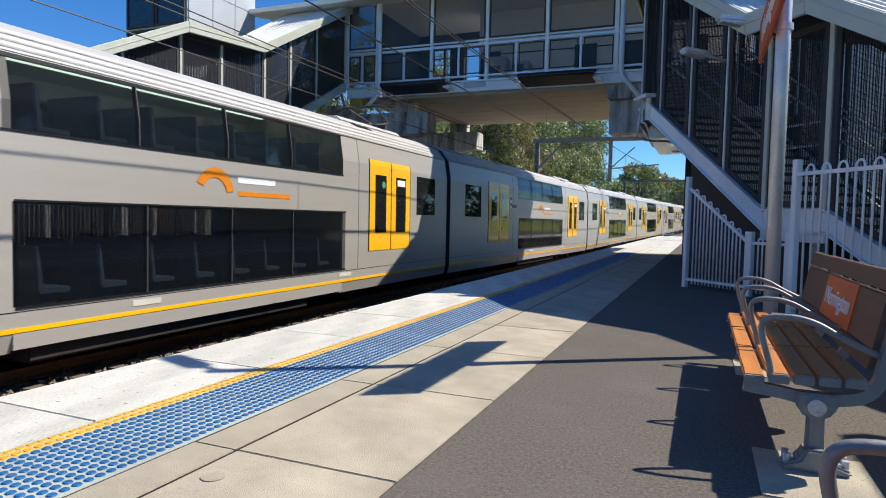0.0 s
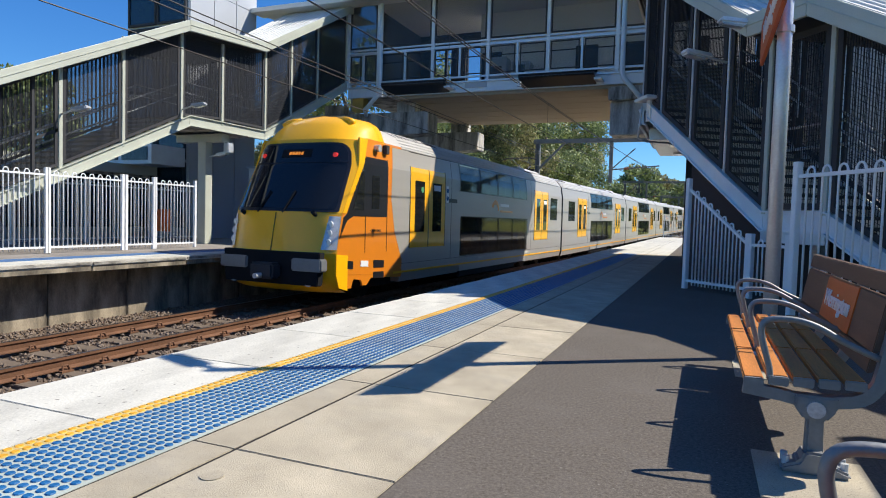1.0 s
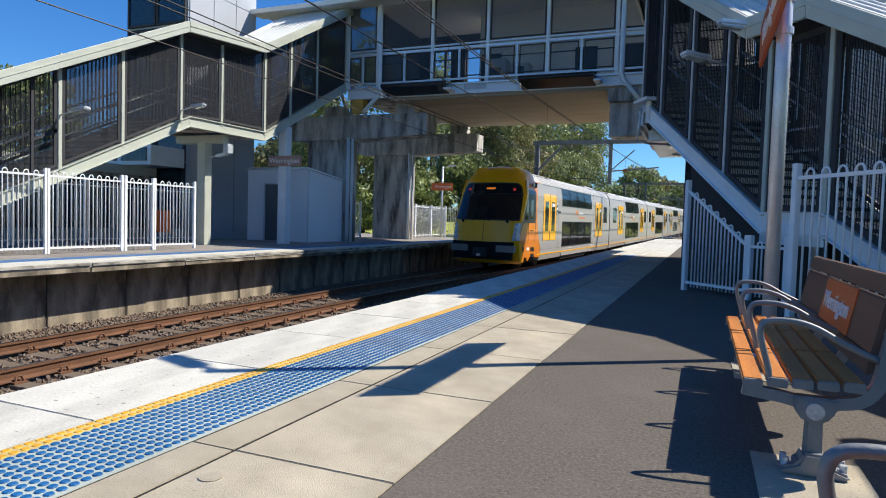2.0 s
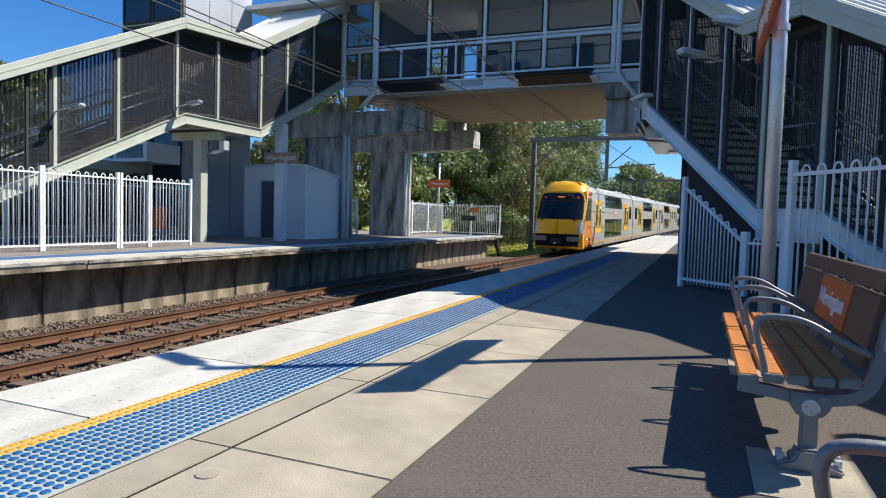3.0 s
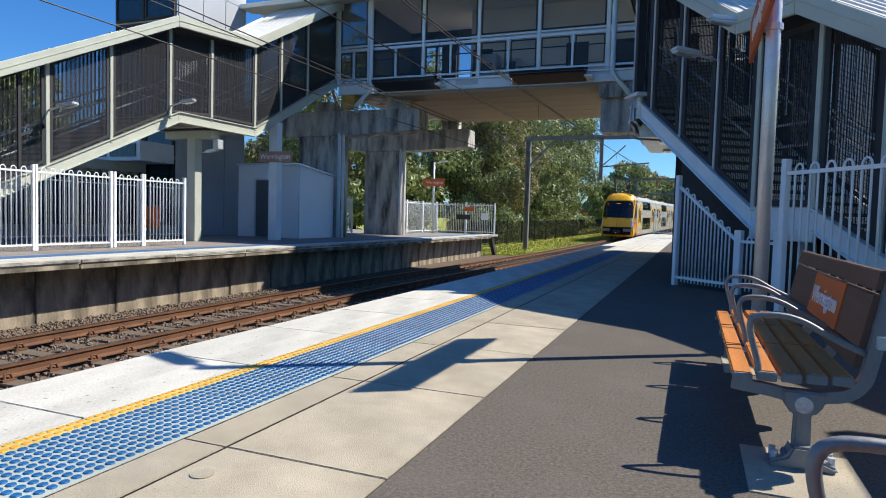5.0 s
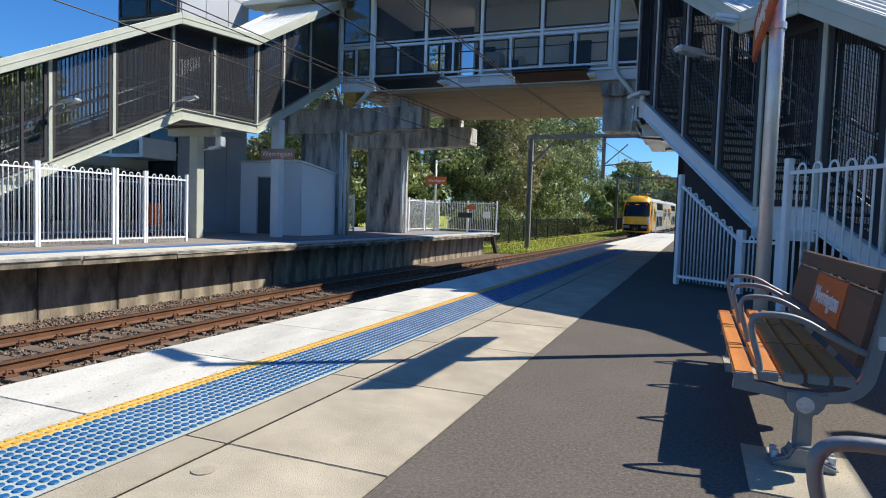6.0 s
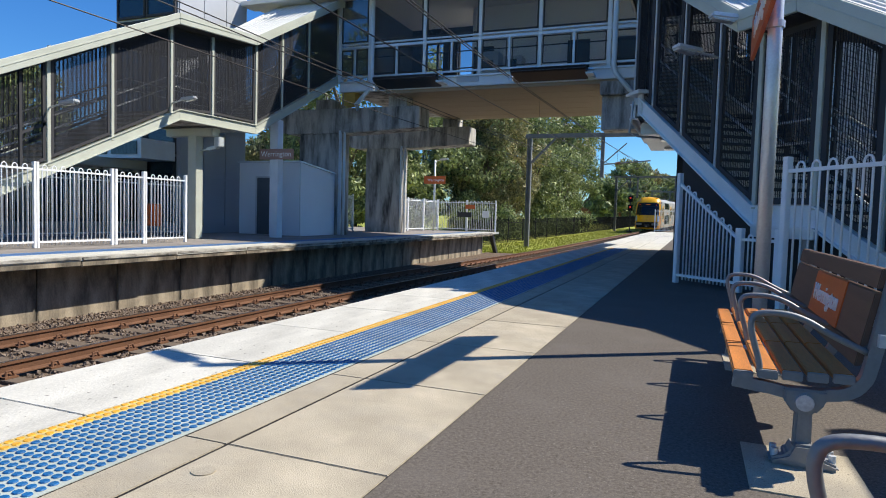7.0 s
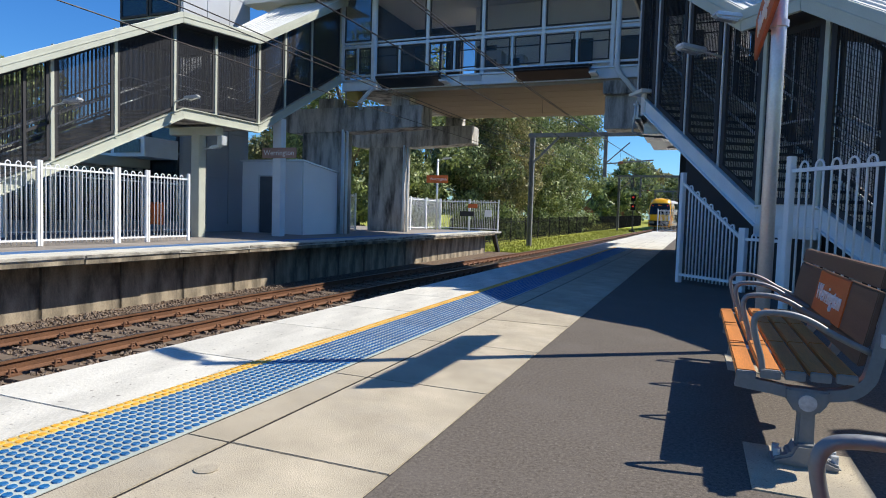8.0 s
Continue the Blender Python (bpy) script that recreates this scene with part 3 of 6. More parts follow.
part("roof_sheet", Geo().prism([(BY - 0.9, 10.2), (BY2 + 0.5, 10.7), (BY2 + 0.5, 10.85), (BY - 0.9, 10.35)], "x", BX0 - 0.5, BXE), "roof", bridge)
part("roof_sheet", Geo().prism([(BY - 0.9, 10.2), (BYE, 10.38), (BYE, 10.53), (BY - 0.9, 10.35)], "x", BXE, BX1), "roof", bridge)
part("eave", Geo().prism([(BY - 0.9, 9.22), (BY + 0.02, 9.27), (BY + 0.02, 9.45), (BY - 0.9, 9.40)], "x", -17.6, BX1), "roof", bridge, "pale metal eave", bevel=0.01)
part("roof_sheet", Geo().prism([(BY + 0.02, 9.36), (BY + 3.0, 9.55), (BY + 3.0, 9.62), (BY + 0.02, 9.43)], "x", -17.6, BX0 - 0.5), "roof", bridge)
for x0, x1 in ((-11.6, -9.0), (-6.2, -3.6)):
    g = Geo().prism([(BY - 0.62, 6.08), (BY - 0.55, 5.96), (BY + 0.0, 5.74), (BY + 0.0, 5.80), (BY - 0.5, 6.03), (BY - 0.56, 6.12)], "x", x0, x1)
    so = part("wire_guard", g, "dark", bridge, "dark fibreglass guard over the wires", bevel=0.01)
    part("guard_end", box((x1, BY - 0.6, 5.8), (x1 + 0.25, BY + 0.0, 5.86)), "greyblue", so)
    part("guard_plate", Geo().prism([(BY - 0.62, 6.0), (BY - 0.02, 6.10), (BY - 0.02, 6.13), (BY - 0.62, 6.03)], "x", x0, x1), "dark", so)
part("sign_plate", box((-8.4, BY - 0.03, 5.86), (-7.55, BY, 6.1)), "panelwhite", bridge, "small white plate", bevel=0.005)
for x, zb in ((-12.1, 5.2), (-2.95, 5.3)):
    dp = part("drain_pipe", Geo().tube([(x + 0.2, BY - 0.1, 10.0), (x + 0.2, BY - 0.1, 6.1), (x + 0.25, BY - 0.1, 5.9), (x + (0.75 if x > -5 else -0.5), BY - 0.05, zb), (x + (0.95 if x > -5 else -0.55), BY + 0.2, zb - 0.15)], 0.085, 10), "greyblue", bridge, "grey downpipe", smooth=True)
# piers
for y in (22.6, 28.45):
    pier = thing("bridge_pier", "weathered concrete pier with a cantilever headstock under the bridge", "pier", group="bridge piers", kind="structure")
    part("headstock", Geo().prism([(-17.6, 4.55), (-16.3, 4.2), (-13.2, 4.2), (-10.15, 4.35), (-10.15, 5.2), (-17.6, 5.2)], "y", y, y + 1.0), "concrete", pier, bevel=0.03)
    part("column", box((-15.75, y + 0.12, -0.1), (-13.75, y + 0.88, 4.21)), "concrete", pier, bevel=0.03)
    part("plinth", box((-15.0, y + 0.2, 5.2), (-14.2, y + 0.8, 5.62)), "concrete", pier)
    part("bearing", box((-11.6, y + 0.2, 5.2), (-10.8, y + 0.8, 5.62)), "concrete", pier)
    part("drain_pipe", Geo().tube([(-13.7, y + 0.05, 0), (-13.7, y + 0.05, 4.3)], 0.07, 8), "greyblue", pier, "grey drain pipe", smooth=True)
    part("drain_pipe", Geo().tube([(-13.5, y + 0.05, 0), (-13.5, y + 0.05, 4.3)], 0.05, 8), "greyblue", pier, smooth=True)
pier = thing("bridge_pier", "weathered concrete pier with a boxed headstock on the near platform", "pier", group="bridge piers", kind="structure")
part("headstock", box((-3.15, 22.3, 4.05), (2.6, 23.3, 5.2)), "concrete", pier, bevel=0.03)
part("bearing", box((-3.2, 22.05, 5.2), (-2.0, 23.1, 5.65)), "concrete", pier, bevel=0.02)
part("column", box((0.4, 22.4, -0.05), (2.4, 23.2, 4.06)), "concrete", pier, bevel=0.03)
tagged(part("equipment_box", box((-13.25, 22.1, 5.2), (-12.75, 22.5, 5.75)), "yellow_box", None, bevel=0.01), "small yellow-brown equipment box under the bridge", "equipment box")


# ---- fences ----
def fence(label, p, q, top0, top1, base=0.0, group="station fences", mat="white", spacing=0.11, low=0.13, parts=True):
    """Hooped-top bar fence from p to q; the top rail runs from height top0 to top1."""
    p, q = Vector((*p, base)), Vector((*q, base))
    d = (q - p)
    length = d.length
    d.normalize()
    f = thing("hoop_fence", label, "fence", group=group)
    for k, t in ((p, top0), (q, top1)):
        part("post", Geo().bar(k, k + Vector((0, 0, t + 0.16)), 0.075, 0.075, d), mat, f, bevel=0.006)
    part("top_rail", Geo().bar(p + Vector((0, 0, top0)), q + Vector((0, 0, top1)), 0.04, 0.04), mat, f)
    part("bottom_rail", Geo().bar(p + Vector((0, 0, low)), q + Vector((0, 0, low)), 0.04, 0.04), mat, f)
    n = max(1, int((length - 0.1) / (2 * spacing)))
    off = (length - (2 * n - 1) * spacing) / 2
    shared = None
    for i in range(n):
        s0 = off + 2 * spacing * i
        s1 = s0 + spacing
        h = lambda s: top0 + (top1 - top0) * s / length
        if top0 == top1 and shared:
            o = part("hoop_bar", shared, mat, f)
            o.location = d * (s0 - off)
            continue
        a, b = p + d * s0, p + d * s1
        za, zb = h(s0), h(s1)
        c, zc = (a + b) / 2, (za + zb) / 2 + 0.03
        arc = [c + d * (-math.cos(w) * spacing / 2) + Vector((0, 0, zc + math.sin(w) * spacing * 0.6)) for w in (math.pi * k / 6 for k in range(7))]
        path = [a + Vector((0, 0, 0.06))] + arc + [b + Vector((0, 0, 0.06))]
        o = part("hoop_bar", Geo().tube(path, 0.0125, 6), mat, f, smooth=True)
        if top0 == top1:
            shared = o.data
    return f

# ---- train ----
CAR = 20.25
HALF = 1.5
DOORS = ((3.45, 5.7), (15.3, 17.5))


def section(y, inset=0.0, z0=0.36, top=0.0):
    """Cross-section of the car body at y, from the left skirt over the roof to the right."""
    w = HALF - inset
    pts = [(w - 0.06, z0), (w, z0 + 0.25), (w, 2.2), (w - 0.01, 3.3), (w - 0.10, 3.86), (w - 0.34, 4.16), (w - 0.75, 4.34 + top), (0, 4.42 + top)]
    return [(-x, y, z) for x, z in pts] + [(x, y, z) for x, z in pts[-2::-1]]


def loft(rings, cap=(True, True)):
    n = len(rings[0])
    g = Geo().add([p for r in rings for p in r], [[i * n + j, i * n + j + 1, (i + 1) * n + j + 1, (i + 1) * n + j] for i in range(len(rings) - 1) for j in range(n - 1)])
    m = (len(rings) - 1) * n
    if cap[0]:
        g.f.append(list(range(n))[::-1])
    if cap[1]:
        g.f.append([m + j for j in range(n)])
    return g


def side_panel(y0, y1, z0, z1, out=0.012, thick=0.04, side=1):
    x = HALF
    return box((side * x - thick if side > 0 else side * x - out, y0, z0), (side * x + out if side > 0 else side * x + thick, y1, z1))


def lean(y0, y1, z0, z1, out, side):
    """A panel that follows the inward lean of the upper side."""
    def xw(z):
        return HALF - (0 if z < 2.2 else 0.01 * (z - 2.2) / 1.1 if z < 3.3 else 0.01 + 0.09 * (z - 3.3) / 0.56)
    zs = [z0] + [z for z in (2.2, 3.3) if z0 < z < z1] + [z1]
    poly = [((xw(z) + out) * side, z) for z in zs] + [((xw(z) - 0.05) * side, z) for z in zs[::-1]]
    return Geo().prism(poly, "y", y0, y1)


def train_door(car, y0, y1, side):
    d = part("door", lean(y0, y1, 1.25, 3.43, 0.014, side), "yellow", car, "yellow double passenger door")
    mid = (y0 + y1) / 2
    for a, b in ((y0, mid), (mid, y1)):
        part("door_window", lean(a + 0.27, b - 0.27, 1.68, 3.08, 0.02, side), "window", d, "dark door glass")
    part("sticker", Geo().tube([((HALF - 0.03) * side, mid - 0.42, 2.85), ((HALF + 0.022) * side, mid - 0.42, 2.85)], 0.085, 14), "green", d, "round green sticker")
    part("poster", lean(mid + 0.33, mid + 0.78, 2.86, 3.02, 0.024, side), "lettering", d, "white and orange door notice")
    part("door_seam", lean(mid - 0.015, mid + 0.015, 1.25, 3.43, 0.022, side), "dark", d)
    for s in (y0 - 0.02, y1):
        part("door_gasket", lean(s, s + 0.02, 1.24, 3.44, 0.018, side), "dark", d)


def bogie(car, y):
    b = part("bogie", box((-1.15, y - 1.6, 0.35), (1.15, y + 1.6, 0.62)), "under", car, "grimy bogie frame", bevel=0.03)
    for dy in (-1.2, 1.2):
        for s in (-1, 1):
            part("wheel", Geo().tube([(s * 0.72, y + dy, 0.46), (s * 0.86, y + dy, 0.46)], 0.46, 20), "under", b, "steel wheel")
            part("axle_box", box((s * 1.0 - 0.15, y + dy - 0.2, 0.3), (s * 1.0 + 0.15, y + dy + 0.2, 0.62)), "under", b, bevel=0.03)


def seat_mesh():
    g = Geo()
    g.box((-0.5, 0.0, 0.38), (0.5, 0.42, 0.46))
    g.prism([(-0.02, 0.4), (0.08, 0.4), (0.0, 0.98), (-0.06, 0.98)], "x", -0.5, 0.5)
    g.box((-0.4, 0.1, 0.0), (0.4, 0.3, 0.38))
    return g.mesh("seat", 0.015)


SEAT = seat_mesh()


def car_details(car, cab):
    first = 2.9 if cab else 0.2
    body0 = 3.0 if cab else 0.12
    for ya, yb in ((body0, 6.95), (14.12, CAR - 0.12)):
        part("body", loft([section(ya), section(yb)]), "steel", car, "brushed steel carriage body")
    for s in (-1, 1):
        for za, zb in ((0.4, 0.9), (2.14, 2.97), (3.8, 3.86)):
            part("side_panel", lean(6.95, 14.12, za, zb, 0.0, s), "steel", car)
    part("ceiling", loft([[(x * 0.985, y, z - 0.03) for x, _, z in section(y)[4:11]] for y in (6.95, 14.12)], (False, False)), "interior", car)
    part("lower_floor", box((-1.42, 6.95, 0.55), (1.42, 14.12, 0.62)), "frame", car)
    part("upper_floor", box((-1.44, 6.95, 2.5), (1.44, 14.12, 2.6)), "frame", car)
    for s in (-0.55, 0.55):
        part("ceiling_light", box((s - 0.05, 7.2, 4.22), (s + 0.05, 13.9, 4.24)), "tube_light", car, "lit ceiling strip")
    for zf in (0.62, 2.6):
        for k in range(8):
            for s in (-1, 1):
                st = part("seat", SEAT, "seat", car)
                st.matrix_basis = pose(s * 0.88, 7.35 + 0.86 * k, zf)
    roof = []
    for y in (body0 - 0.02 if cab else 0.3, CAR - 0.3):
        roof.append([(x * 1.004, y, z + 0.012) for x, _, z in section(y)[4:11]])
    ra = loft(roof, (False, False))
    part("roof_skin", ra, "trainroof", car, "pale roof cladding")
    for k in range(3):
        for s in (-1, 1):
            zz, xx = (3.93, 4.02, 4.11)[k], (1.385, 1.31, 1.235)[k]
            part("roof_bead", Geo().bar((s * xx, body0 + 0.1, zz), (s * xx, CAR - 0.4, zz), 0.012, 0.012), "trainroof", car)
    part("roof_vent", Geo().prism([(-0.85, 4.33), (0.85, 4.33), (0.7, 4.455), (-0.7, 4.455)], "y", 15.0, 18.2), "trainroof", car, "air-conditioning roof unit", bevel=0.03)
    for s in (-1, 1):
        rp = part("roof_panel", Geo().prism([(s * 1.2, 4.10), (s * 1.17, 4.175), (s * 0.78, 4.36), (s * 0.74, 4.30)], "y", body0 + 0.2, 6.5), "trainroof", car, "slotted roof panel", bevel=0.01)
        for k in range(8):
            for q in (0.25, 0.62):
                xa, za = 1.17 - 0.39 * q, 4.175 + 0.185 * q
                part("slot", Geo().bar((s * (xa + 0.05), body0 + 0.45 + 0.2 * k, za - 0.021), (s * (xa - 0.05), body0 + 0.45 + 0.2 * k, za + 0.027), 0.05, 0.008), "frame", rp)
    for s in (-1, 1):
        for yb in (15.4, 5.2):
            for k in range(5):
                part("vent_slot", Geo().bar((s * 0.92, yb + k * 0.15, 4.30), (s * 1.12, yb + k * 0.15, 4.205), 0.09, 0.012), "dark", car)
        for y0, y1 in DOORS:
            train_door(car, y0, y1, s)
        for z0, z1, w0, w1, cuts in ((2.97, 3.8, 6.85, 14.1, (8.72, 10.5, 12.25)), (0.9, 2.14, 7.0, 14.22, (8.85, 10.6, 12.3))):
            wdw = part("window_band", lean(w0, w1, z0, z1, 0.01, s), "train_glass", car, "long dark window band")
            for cy in cuts:
                part("mullion", lean(cy - 0.012, cy + 0.012, z0, z1, 0.016, s), "frame", wdw)
            for zz in (z0 - 0.025, z1):
                part("window_gasket", lean(w0 - 0.025, w1 + 0.025, zz, zz + 0.025, 0.014, s), "dark", wdw)
        part("window_small", lean(17.95, 19.2, 2.15, 3.2, 0.01, s), "window", car, "small vestibule window")
        if not cab:
            part("window_small", lean(1.3, 2.7, 2.15, 3.2, 0.01, s), "window", car)
        part("yellow_stripe", lean(2.6 if cab else 0.2, CAR - 0.2, 0.60, 0.655, 0.008, s), "yellow", car, "yellow waist stripe")
        part("seam", lean(body0, CAR - 0.2, 3.83, 3.85, 0.004, s), "dark", car)
        part("seam", lean(body0, CAR - 0.2, 0.84, 0.85, 0.004, s), "dark", car)
        for y in (8.6, 14.0):
            part("data_plate", lean(y, y + 0.5, 0.72, 0.8, 0.008, s), "coping", car, "pale data plate")
        for y in (6.2, 14.8):
            part("seam", lean(y, y + 0.012, 0.85, 3.83, 0.004, s), "frame", car)
        bars = ((10.75, 11.75, 2.58, 2.68, "lettering"), (10.75, 12.2, 2.36, 2.44, "orange"))
        for y0, y1, z0, z1, mt in bars:
            part("livery_bar", lean(y0, y1, z0, z1, 0.006, s), mt, car)
        logo = Geo()
        for k in range(7):
            a0, a1 = math.pi * (0.05 + 0.115 * k), math.pi * (0.05 + 0.115 * (k + 1))
            for r0, r1 in ((0.28, 0.44),):
                logo.add([((HALF + 0.006) * s, 10.2 + r * math.cos(a), 2.36 + r * math.sin(a)) for r, a in ((r0, a0), (r1, a0), (r1, a1), (r0, a1))], [(0, 1, 2, 3)])
        part("livery_arc", logo, "orange", car, "orange curved livery mark")
        if s > 0:
            part("number_bar", lean(6.05, 6.65, 2.56, 2.68, 0.006, s), "dark", car)
            pn = part("access_sign", lean(5.82, 5.98, 2.55, 3.05, 0.008, s), "lettering", car, "white access sign with blue roundels")
            for zz in (2.68, 2.91):
                part("roundel", Geo().tube([((HALF - 0.02) * s, 5.9, zz), ((HALF + 0.012) * s, 5.9, zz)], 0.07, 16), "blue", pn)
    part("underframe", box((-1.2, 1.6 if cab else 0.5, 0.3), (1.2, CAR - 0.5, 0.62)), "under", car)
    part("under_box", box((-1.38, 7.2, 0.18), (1.38, 13.0, 0.6)), "under", car, "underfloor equipment box", bevel=0.03)
    bogie(car, 3.3)
    bogie(car, 16.9)
    part("gangway", box((-0.75, CAR - 0.14, 0.9), (0.75, CAR + 0.14, 3.3)), "black", car, "black gangway bellows", bevel=0.02)
    part("car_end", loft([section(CAR - 0.13, 0.0), section(CAR - 0.02, 0.12)]), "dark", car, "dark carriage end")
    if not cab:
        part("car_end", loft([section(0.02, 0.12), section(0.13, 0.0)]), "dark", car)


def cab_end(car):
    """Sloping yellow and orange driver's cab at the car's end, y = 0 at the nose."""
    # side and roof shell, drawn in from the nose backwards
    def ring(y, w, z0, zt):
        pts = [(w - 0.07, z0), (w, z0 + 0.22), (w, 2.2), (w - 0.01, min(3.3, zt - 0.7)), (w - 0.10, zt - 0.5), (w - 0.34, zt - 0.22), (w - 0.75, zt - 0.06), (0, zt)]
        return [(-x, y, z) for x, z in pts] + [(x, y, z) for x, z in pts[-2::-1]]
    # front face profile in y, z: bumper, nose, windscreen, brow
    prof = [(0.02, 0.32), (-0.22, 0.40), (-0.36, 0.72), (-0.38, 1.22), (-0.33, 1.5), (-0.2, 2.12), (0.42, 3.2), (0.66, 3.85), (0.95, 4.24), (1.22, 4.45), (1.52, 4.53), (1.82, 4.54)]

    def width(z, y):
        w = HALF if z < 3.3 else HALF - 0.01 - 0.16 * (z - 3.3)
        return w

    def face(i0, i1, mat, name, label, inset=0.0, lift=0.0, bow=0.40):
        g = Geo()
        n = 36
        vs = []
        for y, z in prof[i0:i1 + 1]:
            for k in range(n + 1):
                u = -1 + 2 * k / n
                w = (width(z, y) - inset)
                vs.append((u * w, y + bow * abs(u) ** 3.5 - lift, z))
        return part(name, g.add(vs, [[a * (n + 1) + k, a * (n + 1) + k + 1, (a + 1) * (n + 1) + k + 1, (a + 1) * (n + 1) + k] for a in range(i1 - i0) for k in range(n)]), mat, car, label, smooth=True)
    face(0, 3, "yellow", "bumper", "yellow front bumper")
    face(3, 5, "yellow", "nose", "yellow front panel")
    face(5, 7, "yellow", "windscreen_surround", "yellow surround of the windscreen")

    def pane(name, label, z0, z1, r0, r1, side, lift):
        """Curved glass let into the front, with rounded corners, side metres in from the cab's edge."""
        g, nx, nz, vs = Geo(), 28, 16, []
        for j in range(nz + 1):
            z = z0 + (z1 - z0) * 0.5 * (1 - math.cos(math.pi * j / nz))
            h = width(z, 0) - side(z)
            for r, d in ((r0, z - z0), (r1, z1 - z)):
                if r and d < r:
                    h -= r - math.sqrt(max(0.0, r * r - (r - d) ** 2))
            y = float(np.interp(z, [p[1] for p in prof[4:8]], [p[0] for p in prof[4:8]]))
            vs += [(h * u, y + 0.40 * abs(h * u / width(z, 0)) ** 3.5 - lift, z) for u in (-1 + 2 * k / nx for k in range(nx + 1))]
        w = nx + 1
        return part(name, g.add(vs, [[j * w + k, j * w + k + 1, (j + 1) * w + k + 1, (j + 1) * w + k] for j in range(nz) for k in range(nx)]), "window" if lift > 0.02 else "dark", car, label, smooth=True)
    pane("windscreen_gasket", "black rubber surround of the windscreen", 2.13, 3.76, 0.04, 0.26, lambda z: 0.05 + 0.06 * (z - 2.1), 0.014)
    pane("windscreen", "dark raked windscreen", 2.2, 3.25, 0.04, 0.04, lambda z: 0.11 + 0.06 * (z - 2.1), 0.024)
    pane("destination_band", "black destination band", 3.28, 3.71, 0.03, 0.22, lambda z: 0.11 + 0.06 * (z - 2.1), 0.024)
    # brow: rings from the top of the windscreen band back over the cab
    def top_ring(y, z, t, roofline=False):
        pts = []
        n = 30
        for k in range(n + 1):
            u = -1 + 2 * k / n
            w = HALF - 0.098 + 0.008 * t
            x = u * w
            arch = float(np.interp(abs(x), [0, 0.75, 1.16, 1.41], [0.0, 0.08, 0.26, 0.57]) if roofline else np.interp(abs(x), [0, 0.75, 1.05, 1.25, 1.36, 1.41], [0.0, 0.06, 0.13, 0.26, 0.45, 0.66]))
            k2 = min(1.0, 1.5 * t)
            pts.append((x, y + 0.40 * abs(u) ** 3.5 * (1 - t) + 0.35 * t * u * u, z - (1 - k2) * (0.02 + 0.9 * t) * abs(u) ** 3.5 - k2 * arch))
        return pts
    rings = [top_ring(y, z, (y - 0.66) / 1.16) for y, z in prof[7:]] + [top_ring(1.85, 4.445, 1.0, True)]
    part("brow", loft(rings, (False, False)), "yellow", car, "yellow cab roof", smooth=True)
    part("cab_roof", loft([top_ring(1.82, 4.445, 1.0, True), top_ring(2.85, 4.44, 1.0, True)], (False, False)), "trainroof", car, "pale roof behind the cab", smooth=True)
    for q in (-0.8, 0.8):
        part("brow_hump", Geo().tube([(q * 1.3, 1.3, 4.28), (q * 1.15, 1.33, 4.36), (q * 0.95, 1.36, 4.40), (q * 0.7, 1.4, 4.41)], 0.07, 10), "yellow", car, smooth=True)
    part("cab_core", loft([[(x * 0.93, y, min(z, 3.84)) for x, y, z in section(q, 0.0, 0.6)] for q in (1.5, 2.98)]), "orange", car)
    for s in (-1, 1):
        def sheet(poly, mat, name, label, out=0.0, parent=car):
            x = HALF + out
            g = Geo()
            def xx(z):
                return (x - (0 if z < 3.3 else 0.16 * (z - 3.3))) * s
            # the upper side leans in, so a sheet is folded at that height
            for below in (True, False):
                cut = []
                for (ya, za), (yb, zb) in zip(poly, poly[1:] + poly[:1]):
                    ina, inb = (za <= 3.3) == below, (zb <= 3.3) == below
                    if ina:
                        cut.append((ya, za))
                    if ina != inb:
                        cut.append((ya + (yb - ya) * (3.3 - za) / (zb - za), 3.3))
                k = len(cut)
                if k > 2:
                    g.add([(xx(z), y, z) for y, z in cut] + [(xx(z) - 0.05 * s, y, z) for y, z in cut], [list(range(k)), list(range(k, 2 * k))[::-1]] + [[i, (i + 1) % k, k + (i + 1) % k, k + i] for i in range(k)])
            return part(name, g, mat, parent, label)
        sheet([(0.0, 0.75), (3.05, 0.55), (3.05, 0.85), (0.02, 1.22)], "orange", "skirt", "orange cab skirt")
        sheet([(0.46, 0.71), (0.46, 0.40), (0.62, 0.40), (0.72, 0.60), (1.05, 0.56), (1.12, 0.42), (1.3, 0.42), (1.5, 0.58), (3.02, 0.5), (3.02, 0.56)], "orange", "skirt_lower", "")
        sheet([(0.0, 1.2), (0.0, 0.74), (0.12, 0.44), (0.46, 0.36), (0.46, 1.16)], "yellow", "skirt_corner", "yellow wrap of the front valance", 0.008)
        sheet([(0.02, 1.22), (3.05, 0.85), (3.05, 3.9), (1.3, 3.92), (0.98, 3.8), (0.82, 3.2), (0.2, 2.12)], "orange", "cab_side", "orange cab side")
        sheet([(0.2, 2.12), (0.82, 3.2), (1.02, 3.2), (0.36, 2.12)], "yellow", "pillar", "yellow windscreen pillar", 0.012)
        sheet([(0.82, 3.2), (1.0, 3.9), (1.36, 3.9), (1.02, 3.2)], "yellow", "pillar", "", 0.012)
        curve = [(2.55, 3.84), (2.42, 3.2), (2.42, 2.5), (2.62, 1.7), (2.95, 1.1), (3.25, 0.7), (3.5, 0.7), (3.5, 3.84)]
        sheet(curve, "steel", "livery_curve", "curved edge of the steel livery", 0.0025)
